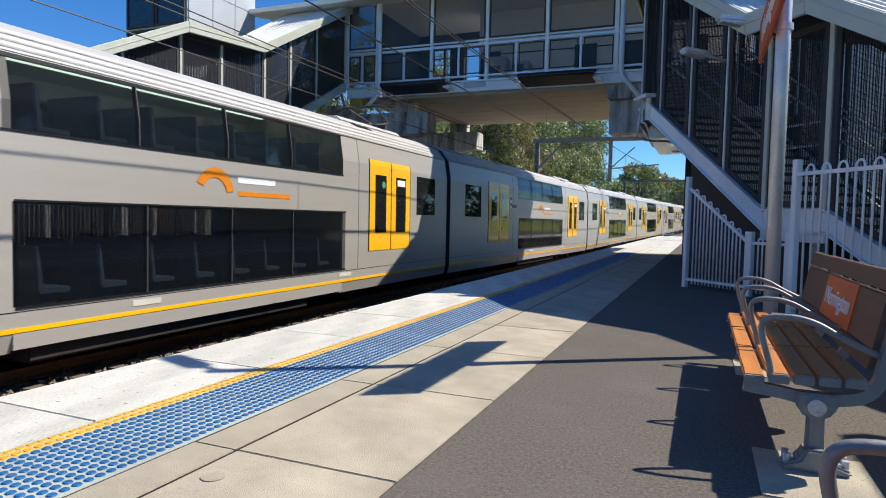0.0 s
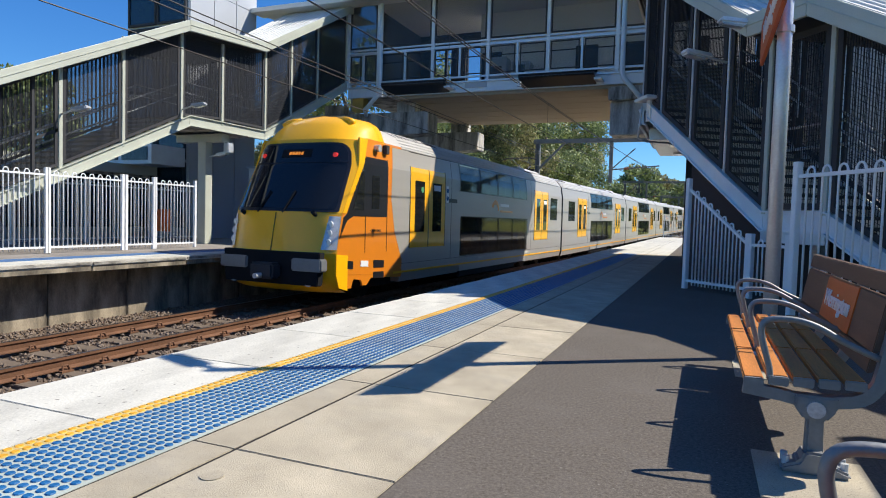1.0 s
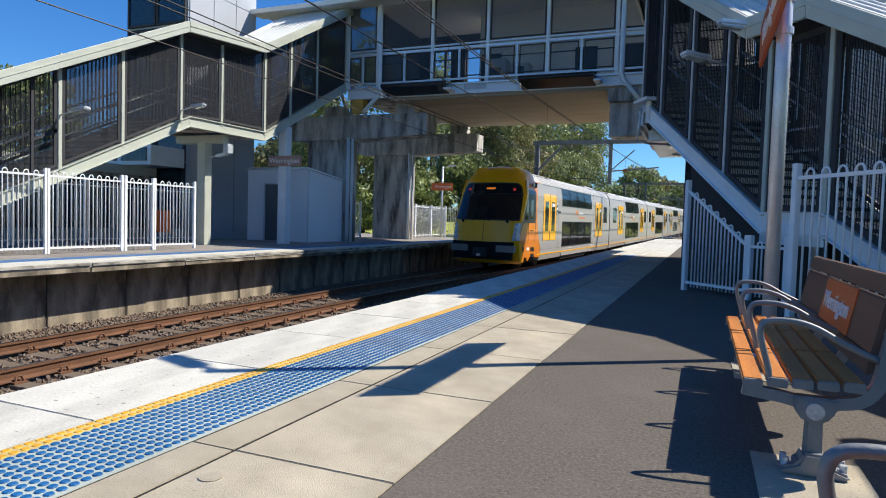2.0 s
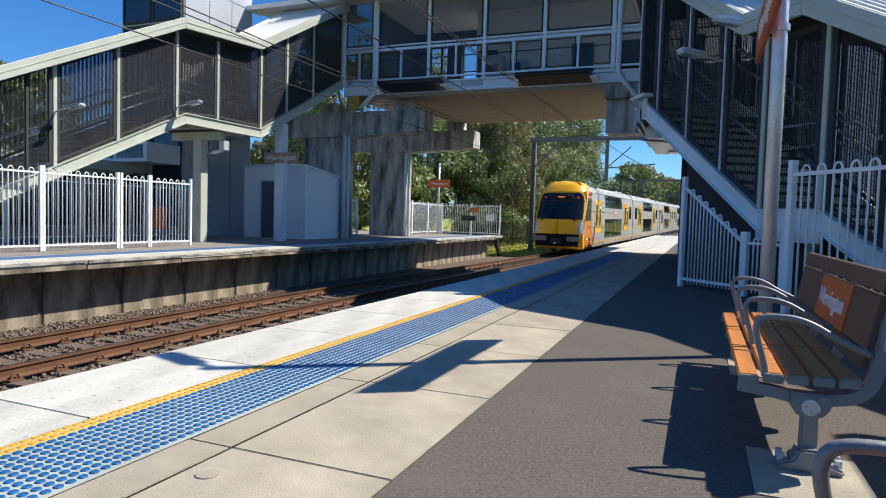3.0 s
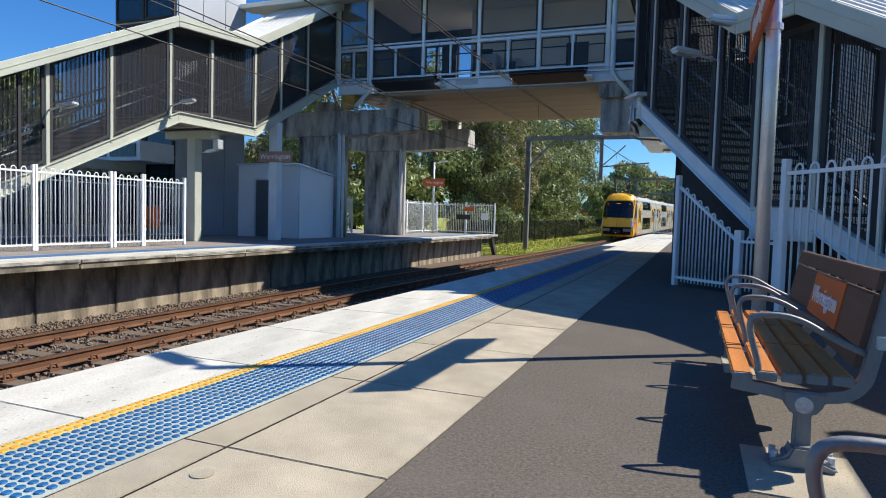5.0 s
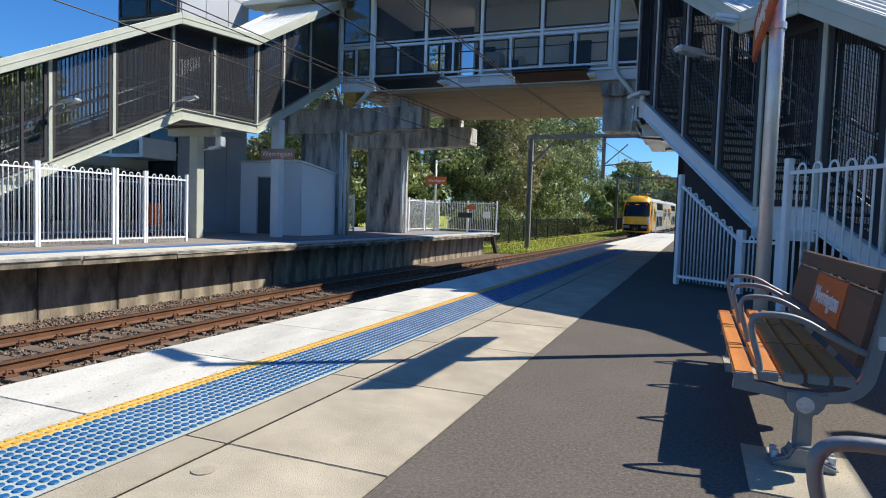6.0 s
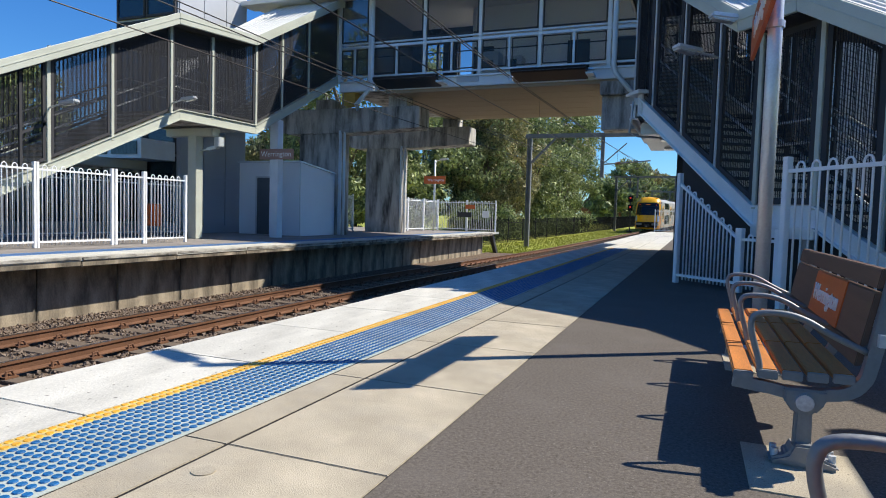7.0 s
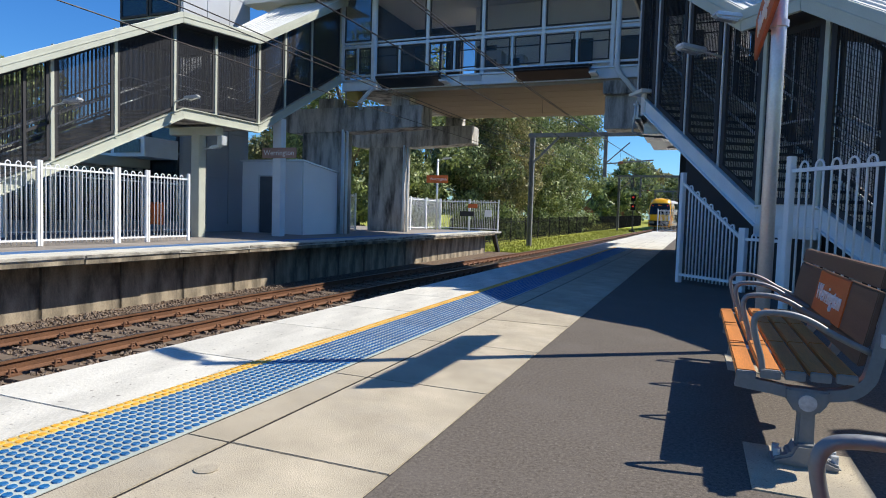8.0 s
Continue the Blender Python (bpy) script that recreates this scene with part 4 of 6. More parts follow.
        glassing = sheet([(0.36, 2.06), (1.02, 3.2), (1.16, 3.44), (1.25, 3.47), (2.2, 3.47), (2.2, 2.06)], "dark", "side_window_surround", "dark surround of the cab windows", 0.008)
        sheet([(0.12, 1.55), (0.26, 2.02), (0.36, 2.1), (0.75, 2.1), (0.4, 1.95)], "dark", "side_window_surround", "", 0.007)
        sheet([(0.62, 2.2), (1.0, 3.1), (1.1, 3.16), (1.1, 2.2)], "window", "side_window", "cab side window", 0.014, glassing)
        sheet([(1.45, 2.25), (1.45, 3.05), (1.8, 3.05), (1.8, 2.25)], "window", "door_window", "", 0.014, glassing)
        for y in (1.18, 2.2):
            sheet([(y, 1.2), (y, 3.48), (y + 0.015, 3.48), (y + 0.015, 1.2)], "dark", "door_seam", "", 0.009)
        sheet([(1.0, 0.88), (1.02, 1.02), (1.35, 1.0), (1.35, 0.86)], "lettering", "data_plate", "white data plate", 0.01)
        sheet([(1.6, 0.82), (1.6, 1.0), (2.1, 0.98), (2.1, 0.8)], "dark", "step_recess", "", 0.01)
        sheet([(1.6, 0.56), (1.6, 0.72), (2.1, 0.7), (2.1, 0.54)], "dark", "step_recess", "", 0.01)
        sheet([(0.45, 0.86), (0.45, 1.04), (0.68, 1.02), (0.68, 0.84)], "dark", "step_recess", "", 0.01)
        hg, nx, nz = Geo(), 6, 5
        vs = []
        for j in range(nz + 1):
            z = 1.3 + 0.74 * j / nz
            inner = 1.22 + 0.08 * j / nz
            for i in range(nx + 1):
                x = inner + (1.5 - inner) * i / nx
                yy = np.interp(z, [1.22, 1.5, 2.12], [-0.38, -0.33, -0.2])
                vs.append((s * x, float(yy) + 0.40 * (x / HALF) ** 3.5 - 0.035 * math.sin(math.pi * min(1, i / nx + 0.1)) - 0.012, z))
        hg.add(vs, [[j * (nx + 1) + i, j * (nx + 1) + i + 1, (j + 1) * (nx + 1) + i + 1, (j + 1) * (nx + 1) + i] for j in range(nz) for i in range(nx)])
        lamp = part("headlight", hg, "lens", car, "clear headlight cluster", smooth=True)
        for z in (1.46, 1.66, 1.86):
            yl = float(np.interp(z, [1.22, 1.5, 2.12], [-0.38, -0.33, -0.2])) + 0.40 * (1.34 / HALF) ** 3.5 - 0.05
            part("lamp", Geo().tube([(s * 1.34, yl, z), (s * 1.34, yl + 0.04, z)], 0.075, 14), "galv", lamp)
        part("tail_lamp", Geo().tube([(s * 1.02, 0.575, 3.46), (s * 1.02, 0.75, 3.46)], 0.055, 14), "red_lamp", car, "lit red tail lamp")
        part("bumper_pad", box((s * 1.42 if s < 0 else 0.62, -0.46, 0.82), (-0.62 if s < 0 else 1.42, -0.2, 1.1)), "alu", car, "grey bumper pad", bevel=0.03)
        part("fog_lamp", Geo().tube([(s * 1.05, -0.40, 0.58), (s * 1.05, -0.2, 0.58)], 0.1, 14), "lens", car)
        part("wiper", Geo().tube([(s * 0.35 - 0.15, -0.25, 2.1), (s * 0.35, 0.02, 2.6)], 0.018, 6), "black", car)
        part("wiper_motor", Geo().tube([(s * 1.0, -0.08, 2.05), (s * 1.0, -0.2, 2.12)], 0.05, 10), "black", car)
        part("horn_lamp", Geo().tube([(s * (HALF - 0.1), 1.7, 3.72), (s * (HALF + 0.06), 1.7, 3.72)], 0.09, 14), "lens", car)
        part("camera_pod", box((s * 1.48 - 0.06, 2.05, 3.62), (s * 1.48 + 0.06, 2.2, 3.84)), "frame", car, bevel=0.01)
    part("coupler_cover", Geo().prism([(-1.3, 0.5), (1.3, 0.5), (1.35, 1.24), (-1.35, 1.24)], "y", -0.41, -0.2), "black", car, "black coupler recess", bevel=0.02)
    for s in (-1, 1):
        lettering("CREW ONLY", 0.085, "dark", car, Matrix.Translation(((HALF + 0.004) * s, 1.68, 1.72)) @ Euler((radians(90), 0, radians(90 * s))).to_matrix().to_4x4())
    cp = part("coupler", box((-0.32, -0.72, 0.62), (0.32, -0.38, 0.98)), "frame", car, "steel coupler head", bevel=0.05)
    part("coupler_pin", Geo().tube([(0, -0.72, 0.7), (0, -0.9, 0.7)], 0.06, 10), "galv", cp)
    part("seam", Geo().bar((0, -0.385, 1.24), (0, -0.21, 2.1), 0.015, 0.02), "dark", car)
    sg = part("destination_sign", Geo().bar((-0.42, 0.505, 3.5), (0.42, 0.505, 3.5), 0.02, 0.2, (0, 0.4, 1)), "black", car, "destination display")
    for k in range(5):
        part("led_bar", Geo().bar((-0.2 + 0.085 * k, 0.487, 3.5), (-0.14 + 0.085 * k, 0.487, 3.5), 0.01, 0.075, (0, 0.4, 1)), "amber", sg)


def pantograph(car, at=17.4):
    p = part("pantograph", Geo().bar((-0.8, at, 4.5), (0.8, at, 4.5), 0.12, 0.1), "frame", car, "folded roof pantograph")
    for s in (-0.45, 0.45):
        part("lower_arm", Geo().tube([(s, at, 4.55), (s * 0.6, at + 1.1, 4.78)], 0.035, 6), "frame", p)
        part("upper_arm", Geo().tube([(s * 0.6, at + 1.1, 4.78), (s, at + 0.1, 5.05)], 0.025, 6), "frame", p)
    part("collector", Geo().tube([(-0.85, at + 0.1, 4.98), (-0.6, at + 0.1, 5.08), (0.6, at + 0.1, 5.08), (0.85, at + 0.1, 4.98)], 0.03, 6), "frame", p)


cars = []
tail = thing("train_carriage", "double-deck electric train cab car in steel, yellow and orange", "train", group="train carriages")
car_details(tail, True)
cab_end(tail)
cars.append(tail)
mid = thing("train_carriage", "double-deck steel train carriage with yellow doors", "train", group="train carriages")
car_details(mid, False)
cars.append(mid)
for i in range(6):
    cars.append(copy_thing(mid, Matrix()))
pantograph(tail)

# the nose's place along the line, second by second
RUN = [(0.0, -1.95), (0.35, 2.8), (0.5, 4.8), (0.7, 7.62), (1.0, 11.85), (1.5, 19.25), (2.8, 35.6), (3.5, 44.2), (4.6, 58.0), (5.8, 72.2), (7.0, 85.8), (8.0, 97.0)]


def run(t):
    ts, ys = [r[0] for r in RUN], [r[1] for r in RUN]
    return float(np.polyval(np.polyfit(ts, ys, 5), t))


def motions():
    times = [0.25 * i for i in range(33)]
    for k, car in enumerate(cars):
        rows = []
        for t in times:
            y0 = run(t) + CAR * k
            x0, x1 = TRACKS["far"] + line_x(y0 + 3.3), TRACKS["far"] + line_x(y0 + 16.9)
            turn = math.atan2(x1 - x0, 13.6)
            z0, z1 = line_z(y0 + 3.3), line_z(y0 + 16.9)
            tilt = (z1 - z0) / 13.6
            rows.append((t, pose(x0 - 3.3 * math.sin(turn), y0, RAIL + z0 - 3.3 * tilt, math.degrees(math.atan(tilt)), 0, -math.degrees(turn))))
        walk(car, rows)


# ---- stairs ----
def screen(parent, y0, y1, za, zb, ta, tb, x, wires, mat="mesh", rows=False, width=0.009, k=0.05):
    """A mesh panel in the plane x: bottom edge from za to zb, top edge from ta to tb."""
    fr = Geo()
    s = (zb - za) / (y1 - y0)
    s2 = (tb - ta) / (y1 - y0)
    fr.ring([(y0, za), (y1, zb), (y1, tb), (y0, ta)], [(y0 + k, za + k + s * k), (y1 - k, zb + k - s * k), (y1 - k, tb - k - s2 * k), (y0 + k, ta - k + s2 * k)], "x", x - 0.02, x + 0.02)
    p = part("screen_panel", fr, "frame", parent, "charcoal framed mesh panel")
    g = Geo()
    n = int((y1 - y0 - 2 * k) / wires)
    for i in range(n):
        y = y0 + k + wires * (i + 0.5)
        u = (y - y0) / (y1 - y0)
        g.box((x - 0.004, y - width / 2, za + (zb - za) * u + k), (x + 0.004, y + width / 2, ta + (tb - ta) * u - k))
    if rows:
        h = 0.06
        while h < ta - za - 0.06:
            g.prism([(y0 + k, za + h + s * k), (y1 - k, zb + h - s * k), (y1 - k, zb + h - s * k + rows), (y0 + k, za + h + s * k + rows)], "x", x - 0.008, x - 0.004)
            h += 0.075
    part("mesh_infill", g, mat, p)
    return p


def lamp_head(parent, p, out, length=0.42, lift=0.1):
    """Street-lamp style fitting on an arm from p in the direction out."""
    p, out = Vector(p), Vector(out).normalized()
    arm = part("lamp_arm", Geo().tube([p, p + out * 0.35 + Vector((0, 0, lift))], 0.022, 8), "galv", parent, smooth=True)
    a, b = p + out * 0.3 + Vector((0, 0, lift)), p + out * (0.3 + length) + Vector((0, 0, lift + 0.05))
    part("lamp_head", Geo().bar(a, b, 0.2, 0.085), "galv", arm, "grey lamp housing", bevel=0.025)
    part("lamp_lens", Geo().bar(a + out * 0.12 + Vector((0, 0, -0.045)), b - out * 0.04 + Vector((0, 0, -0.045)), 0.15, 0.03), "lens", arm, bevel=0.01)


def flight(st, x0, x1, y0, z0, y1, z1, mat="slab"):
    n = max(2, round(abs(z1 - z0) / 0.17))
    dy, dz = (y1 - y0) / n, (z1 - z0) / n
    for i in range(n):
        part("tread", box((x0, y0 + dy * i, z0 + dz * (i + 1) - 0.05), (x1, y0 + dy * (i + 1) + 0.02, z0 + dz * (i + 1))), mat, st)
        part("riser", box((x0, y0 + dy * i + 0.03, z0 + dz * i), (x1, y0 + dy * i + 0.05, z0 + dz * (i + 1) - 0.05)), "step", st)


def roof_run(st, x0, x1, pts, fall=None):
    """Pale ribbed metal roof with fascias, its eaves following pts (y, z); it falls a little towards x0."""
    def slab(ya, za, yb, zb, lo, hi, xa, xb):
        vs = [(x, y, z + k - f * (x1 - x)) for k in (lo, hi) for x, y, z, f in ((xa, ya, za, fa), (xb, ya, za, fa), (xb, yb, zb, fb), (xa, yb, zb, fb))]
        return Geo().add(vs, [(0, 3, 2, 1), (4, 5, 6, 7), (0, 1, 5, 4), (1, 2, 6, 5), (2, 3, 7, 6), (3, 0, 4, 7)])
    fall = fall or [0.0] * len(pts)
    for (ya, za), (yb, zb), fa, fb in zip(pts[:-1], pts[1:], fall[:-1], fall[1:]):
        r = part("roof_sheet", slab(ya, za, yb, zb, 0.24, 0.28, x0, x1), "roof", st, "pale ribbed metal roof")
        part("soffit_lining", slab(ya, za, yb, zb, 0.02, 0.05, x0 + 0.1, x1 - 0.1), "frame", st)
        n = int((x1 - x0) / 0.28)
        for i in range(n + 1):
            x = x0 + 0.05 + (x1 - x0 - 0.1) * i / n
            part("roof_rib", slab(ya, za, yb, zb, 0.28, 0.31, x - 0.02, x + 0.02), "roof", r)
        for x in (x0, x1):
            part("fascia", slab(ya, za, yb, zb, 0.0, 0.3, x - 0.03, x + 0.03), "cream", st, "cream steel fascia", bevel=0.008)
            part("fascia_lip", slab(ya, za, yb, zb, 0.15, 0.17, x - 0.045, x + 0.045), "cream", st)


def stringer(st, x, pts, depth=0.3, mat="cream", label="cream steel stringer"):
    for (ya, za), (yb, zb) in zip(pts[:-1], pts[1:]):
        s = part("stringer", Geo().prism([(ya, za), (yb, zb), (yb, zb + depth), (ya, za + depth)], "x", x - 0.03, x + 0.03), mat, st, label, bevel=0.006)
        for k in (0.012, depth - 0.012):
            part("flange", Geo().prism([(ya, za + k - 0.012), (yb, zb + k - 0.012), (yb, zb + k + 0.012), (ya, za + k + 0.012)], "x", x - 0.08, x + 0.08), mat, s)


# far stair: up along the platform, a level landing, then up to the bridge
LX0, LX1 = -15.8, -13.6
ls = thing("covered_staircase", "covered station staircase with cream steel, charcoal mesh sides and pale roof", "staircase", group="station stairs")
LP = [(6.5, 0.02), (13.8, 3.43), (17.1, 3.45), (22.2, 6.1)]
RP = [(5.6, 2.05), (13.45, 5.95), (16.7, 6.2), (21.7, 8.93), (22.6, 9.2)]


def along(pts, y):
    for (ya, za), (yb, zb) in zip(pts[:-1], pts[1:]):
        if y <= yb:
            break
    return za + (zb - za) * (y - ya) / (yb - ya)


for x in (LX0, LX1):
    stringer(ls, x, LP)
flight(ls, LX0 + 0.05, LX1 - 0.05, 6.3, 0.0, 13.8, 3.65)
flight(ls, LX0 + 0.05, LX1 - 0.05, 17.1, 3.65, 22.0, 6.14)
part("landing", box((LX0 + 0.05, 13.8, 3.52), (LX1 - 0.05, 17.1, 3.65)), "concrete", ls)
part("landing_beam", box((LX0 + 0.1, 15.4, 3.2), (LX1 - 0.25, 15.75, 3.44)), "cream", ls, bevel=0.01)
roof_run(ls, LX0 - 0.35, LX1 + 0.35, RP, [0.135, 0.135, 0.10, 0.0, 0.0])
PY = [6.6, 8.25, 9.93, 11.6, 13.5, 15.1, 17.1, 18.5, 20.1, 22.1]
for x in (LX0, LX1):
    for y in PY:
        part("post", box((x - 0.045, y - 0.045, along(LP, y) + 0.2), (x + 0.045, y + 0.045, along(RP, y - 0.2) + 0.15)), "cream", ls, bevel=0.006)
    for a, b in zip(PY[:-1], PY[1:]):
        gap = 0.42
        screen(ls, a + 0.06, b - 0.06, along(LP, a + 0.06) + 0.36, along(LP, b - 0.06) + 0.36, along(RP, a) - 0.02, along(RP, b) - 0.02, x, 0.026 if x == LX1 else 0.04, width=0.0075 if b < 10 else 0.0125, k=0.07)
for ya, yb in ((8.31, 9.87), (6.66, 8.19)):
    ym = ya + 0.62 * (yb - ya)
    part("screen_mullion", Geo().prism([(ym, along(LP, ym) + 0.4), (ym + 0.06, along(LP, ym + 0.06) + 0.4), (ym + 0.06, along(RP, ym) - 0.05), (ym, along(RP, ym) - 0.05)], "x", LX1 - 0.03, LX1 + 0.02), "frame", ls)
    part("screen_rail", Geo().prism([(ym + 0.06, along(LP, ym) + 1.15), (yb, along(LP, yb) + 1.13), (yb, along(LP, yb) + 1.2), (ym + 0.06, along(LP, ym) + 1.22)], "x", LX1 - 0.03, LX1 + 0.02), "frame", ls)
for x in (LX0 + 0.2, LX1 - 0.2):
    for h in (0.95, 1.25):
        part("handrail", Geo().tube([(x, y, z + h) for y, z in LP], 0.022, 6), "galv", ls, "grey tubular handrail", smooth=True)
for y, h in ((9.93, 1.5), (13.5, 0.55)):
    lamp_head(ls, (LX1 + 0.05, y, along(LP, y) + h), (1, 0.2, 0))
part("column", box((-14.82, 15.42, 0), (-14.5, 15.72, 3.22)), "cream", ls, "cream steel column", bevel=0.01)
part("camera_box", box((-13.75, 15.35, 2.85), (-13.55, 15.6, 3.15)), "galv", ls, "grey junction box", bevel=0.02)
lamp_head(ls, (-14.4, 15.5, 2.75), (1, 0, 0), 0.4, 0.05)
part("column", box((-13.87, 18.25, 0), (-13.53, 18.55, 4.1)), "greyblue", ls, "grey steel column", bevel=0.01)

sgn = thing("station_sign", "faded orange station name board on a column, shade in its colour", "sign")
part("board", box((-14.25, 18.17, 2.72), (-12.85, 18.22, 3.08)), "faded_shaded_sign", sgn, bevel=0.006)
lettering("Werrington", 0.26, "lettering", sgn, pose(-13.55, 18.165, 2.9, 90, 0, 0))

# lift tower, shed and low building of the far platform
lift = thing("lift_tower", "tall lift tower with white cladding and blue glass", "lift tower", kind="structure")
part("core", box((-20.6, 17.8, 0), (-17.6, 21.5, 13)), "panelwhite", lift, "white clad shaft")
for i in range(3):
    for j in range(7):
        part("cladding_panel", box((-17.6, 17.85 + 1.22 * i, 0.3 + 1.8 * j), (-17.56, 19.03 + 1.22 * i, 2.07 + 1.8 * j)), "panelwhite", lift)
for i in range(2):
    for j in range(5):
        z = 0.4 + 2.5 * j
        fr = Geo()
        x0, x1 = -20.5 + 1.45 * i, -19.1 + 1.45 * i
        fr.window(x0, x1, z, z + 2.4, 0.08, 17.7, 17.8)
        w = part("window", fr, "frame", lift)
        part("pane", box((x0 + 0.08, 17.74, z + 0.08), (x1 - 0.08, 17.76, z + 2.32)), "blueglass", w, "blue tinted glass")
shed = thing("equipment_room", "pale rendered equipment room with a dark door", "building", kind="structure")
part("wall", Geo().prism([(20.15, 0), (22.6, 0), (22.6, 2.5), (20.15, 2.78)], "x", -16.75, -13.9), "render", shed, bevel=0.01)
part("roof_cap", Geo().prism([(20.08, 2.79), (22.62, 2.50), (22.62, 2.56), (20.08, 2.85)], "x", -16.8, -13.84), "galv", shed)
part("door", box((-15.86, 20.11, 0.02), (-15.13, 20.15, 2.2)), "grey_door", shed, "dark grey door")
part("door_handle", box((-15.24, 20.07, 1.0), (-15.2, 20.11, 1.15)), "galv", shed)
for a, b in (((-15.92, 20.09, 0.0), (-15.86, 20.15, 2.26)), ((-15.13, 20.09, 0.0), (-15.07, 20.15, 2.26)), ((-15.86, 20.09, 2.2), (-15.13, 20.15, 2.26))):
    part("door_frame", box(a, b), "galv", shed)
part("corner_trim", box((-13.92, 20.13, 0), (-13.88, 20.17, 2.77)), "galv", shed)
low = thing("station_building", "low station building with cream fascia and glazed wall behind the stairs", "building", kind="structure")
part("wall", box((-24.0, 11.5, 0), (-19.2, 17.6, 2.3)), "concrete", low)
part("fascia", box((-24.3, 11.2, 2.3), (-18.9, 17.65, 2.62)), "cream", low, "cream roof fascia", bevel=0.01)
for i in range(4):
    part("window", box((-19.2, 11.8 + 1.45 * i, 0.4), (-19.16, 13.1 + 1.45 * i, 2.2)), "blueglass", low, "shop-front glass")
part("upper_windows", box((-20.6, 16.2, 2.62), (-17.62, 17.7, 3.3)), "greyblue", low)
for i in range(2):
    part("window", box((-20.4 + 1.4 * i, 16.16, 2.75), (-19.2 + 1.4 * i, 16.2, 3.2)), "blueglass", low)
ad = thing("notice_board", "orange notice board behind the fence", "notice board")
part("board", box((-16.25, 15.0, 0.36), (-15.5, 15.05, 1.06)), "orange_board", ad, bevel=0.005)
for x in (-16.15, -15.65):
    part("leg", box((x, 15.01, -0.004), (x + 0.05, 15.04, 0.36)), "frame", ad)

LB = "white hooped-top steel bar fence on the platform"
for p, q in (((-13.3, 5.5), (-13.3, 7.4)), ((-13.3, 7.45), (-13.3, 9.4)), ((-13.3, 9.45), (-13.3, 11.35)), ((-13.35, 11.5), (-13.35, 12.35)), ((-13.35, 12.4), (-13.35, 13.8)), ((-16.9, 13.2), (-16.9, 15.5)), ((-16.9, 15.55), (-16.9, 17.7)), ((-16.9, 9.0), (-16.9, 11.0)), ((-16.9, 11.05), (-16.9, 13.15)), ((-16.3, 24.2), (-16.3, 26.3)), ((-16.3, 26.35), (-16.3, 28.3)), ((-14.75, 29.4), (-14.75, 31.6)), ((-14.75, 31.65), (-14.75, 33.8)), ((-14.75, 33.85), (-14.75, 35.9)), ((-14.7, 35.95), (-12.85, 35.95)), ((-12.8, 35.95), (-11.0, 35.95))):
    fence(LB, p, q, 1.72, 1.72)
np_ = thing("notice", "small red and white notices on a platform fence", "sign")
part("plate", box((-12.9, 35.87, 1.35), (-12.3, 35.9, 1.6)), "orange_board", np_, "red notice plate")
part("plate", box((-13.4, 35.87, 0.85), (-12.5, 35.9, 1.15)), "frame", np_, "grey notice plate")
part("plate", box((-11.8, 35.87, 0.85), (-11.4, 35.9, 1.25)), "lettering", np_, "white notice plate")
s2 = thing("station_sign", "sunlit orange station name sign on a galvanised lamp post", "sign")
part("post", Geo().tube([(-14.3, 34.3, -0.004), (-14.3, 34.3, 4.15)], 0.06, 10), "galv", s2, smooth=True)
part("board", box((-14.95, 34.2, 2.75), (-13.6, 34.24, 3.2)), "orange_board", s2, bevel=0.006)
lettering("Werrington", 0.22, "lettering", s2, pose(-14.2, 34.195, 2.97, 90, 0, 0))
lamp_head(s2, (-14.3, 34.3, 4.05), (1, 0.1, 0), 0.5, 0.12)

# near stair: climbs away to the left, level landing, then over to the bridge
RS = pose(0.80, 10.08, 0, 0, 0, 34)
rs = thing("covered_staircase", "covered station staircase with grey steel stringers and dark mesh sides", "staircase", RS, group="station stairs")
W = 2.1
SP = [(-2.9, 0.0), (-1.15, 0.93), (0.0, 0.95), (3.3, 3.05)]
EP = [(-8.0, 2.7), (-2.7, 2.7), (-1.1, 3.62), (0.0, 3.66), (3.6, 5.95), (4.3, 6.1)]
for x in (0.0, W):
    stringer(rs, x, SP, 0.3, "greyblue", "grey painted steel stringer")
flight(rs, 0.05, W - 0.05, -2.6, 0.0, -1.1, 1.05, "frame")
flight(rs, 0.05, W - 0.05, 0.0, 1.05, 3.25, 3.2, "frame")
part("landing", box((0.05, -1.1, 0.92), (W - 0.05, 0.0, 1.05)), "concrete", rs)
part("landing_plate", box((-0.02, -1.12, 0.8), (0.03, 0.06, 1.24)), "greyblue", rs, bevel=0.008)
part("landing_leg", box((0.3, -0.7, 0), (0.45, -0.55, 0.92)), "galv", rs)
roof_run(rs, -0.42, W + 0.4, EP)
QY = [-4.1, -3.1, -2.08, -1.1, 0.0, 0.97, 1.94, 2.91, 3.6]
for x in (0.0, W):
    for y in QY:
        z = max(0.0, along(SP, max(y, -2.9))) + 0.25
        h = 0.04 if y < 0.5 else 0.02
        part("post", box((x - h, y - h, z), (x + h, y + h, along(EP, y) + 0.1)), "cream" if y < 0.5 else "galv", rs, bevel=0.006)
    for a, b in zip(QY[:-1], QY[1:]):
        lo = lambda y: (along(SP, y) if y > -2.9 else 0.0) + 0.32
        screen(rs, a + 0.05, b - 0.05, lo(a + 0.05), lo(b - 0.05), along(EP, a) - 0.02, along(EP, b) - 0.02, x, 0.04 if x == 0.0 else 0.07, rows=0.006, width=0.008, k=0.085)
for x in (0.15, W - 0.15):
    for h in (1.15, 1.45):
        part("handrail", Geo().tube([(x, y, z + h) for y, z in SP], 0.022, 6), "galv", rs, smooth=True)
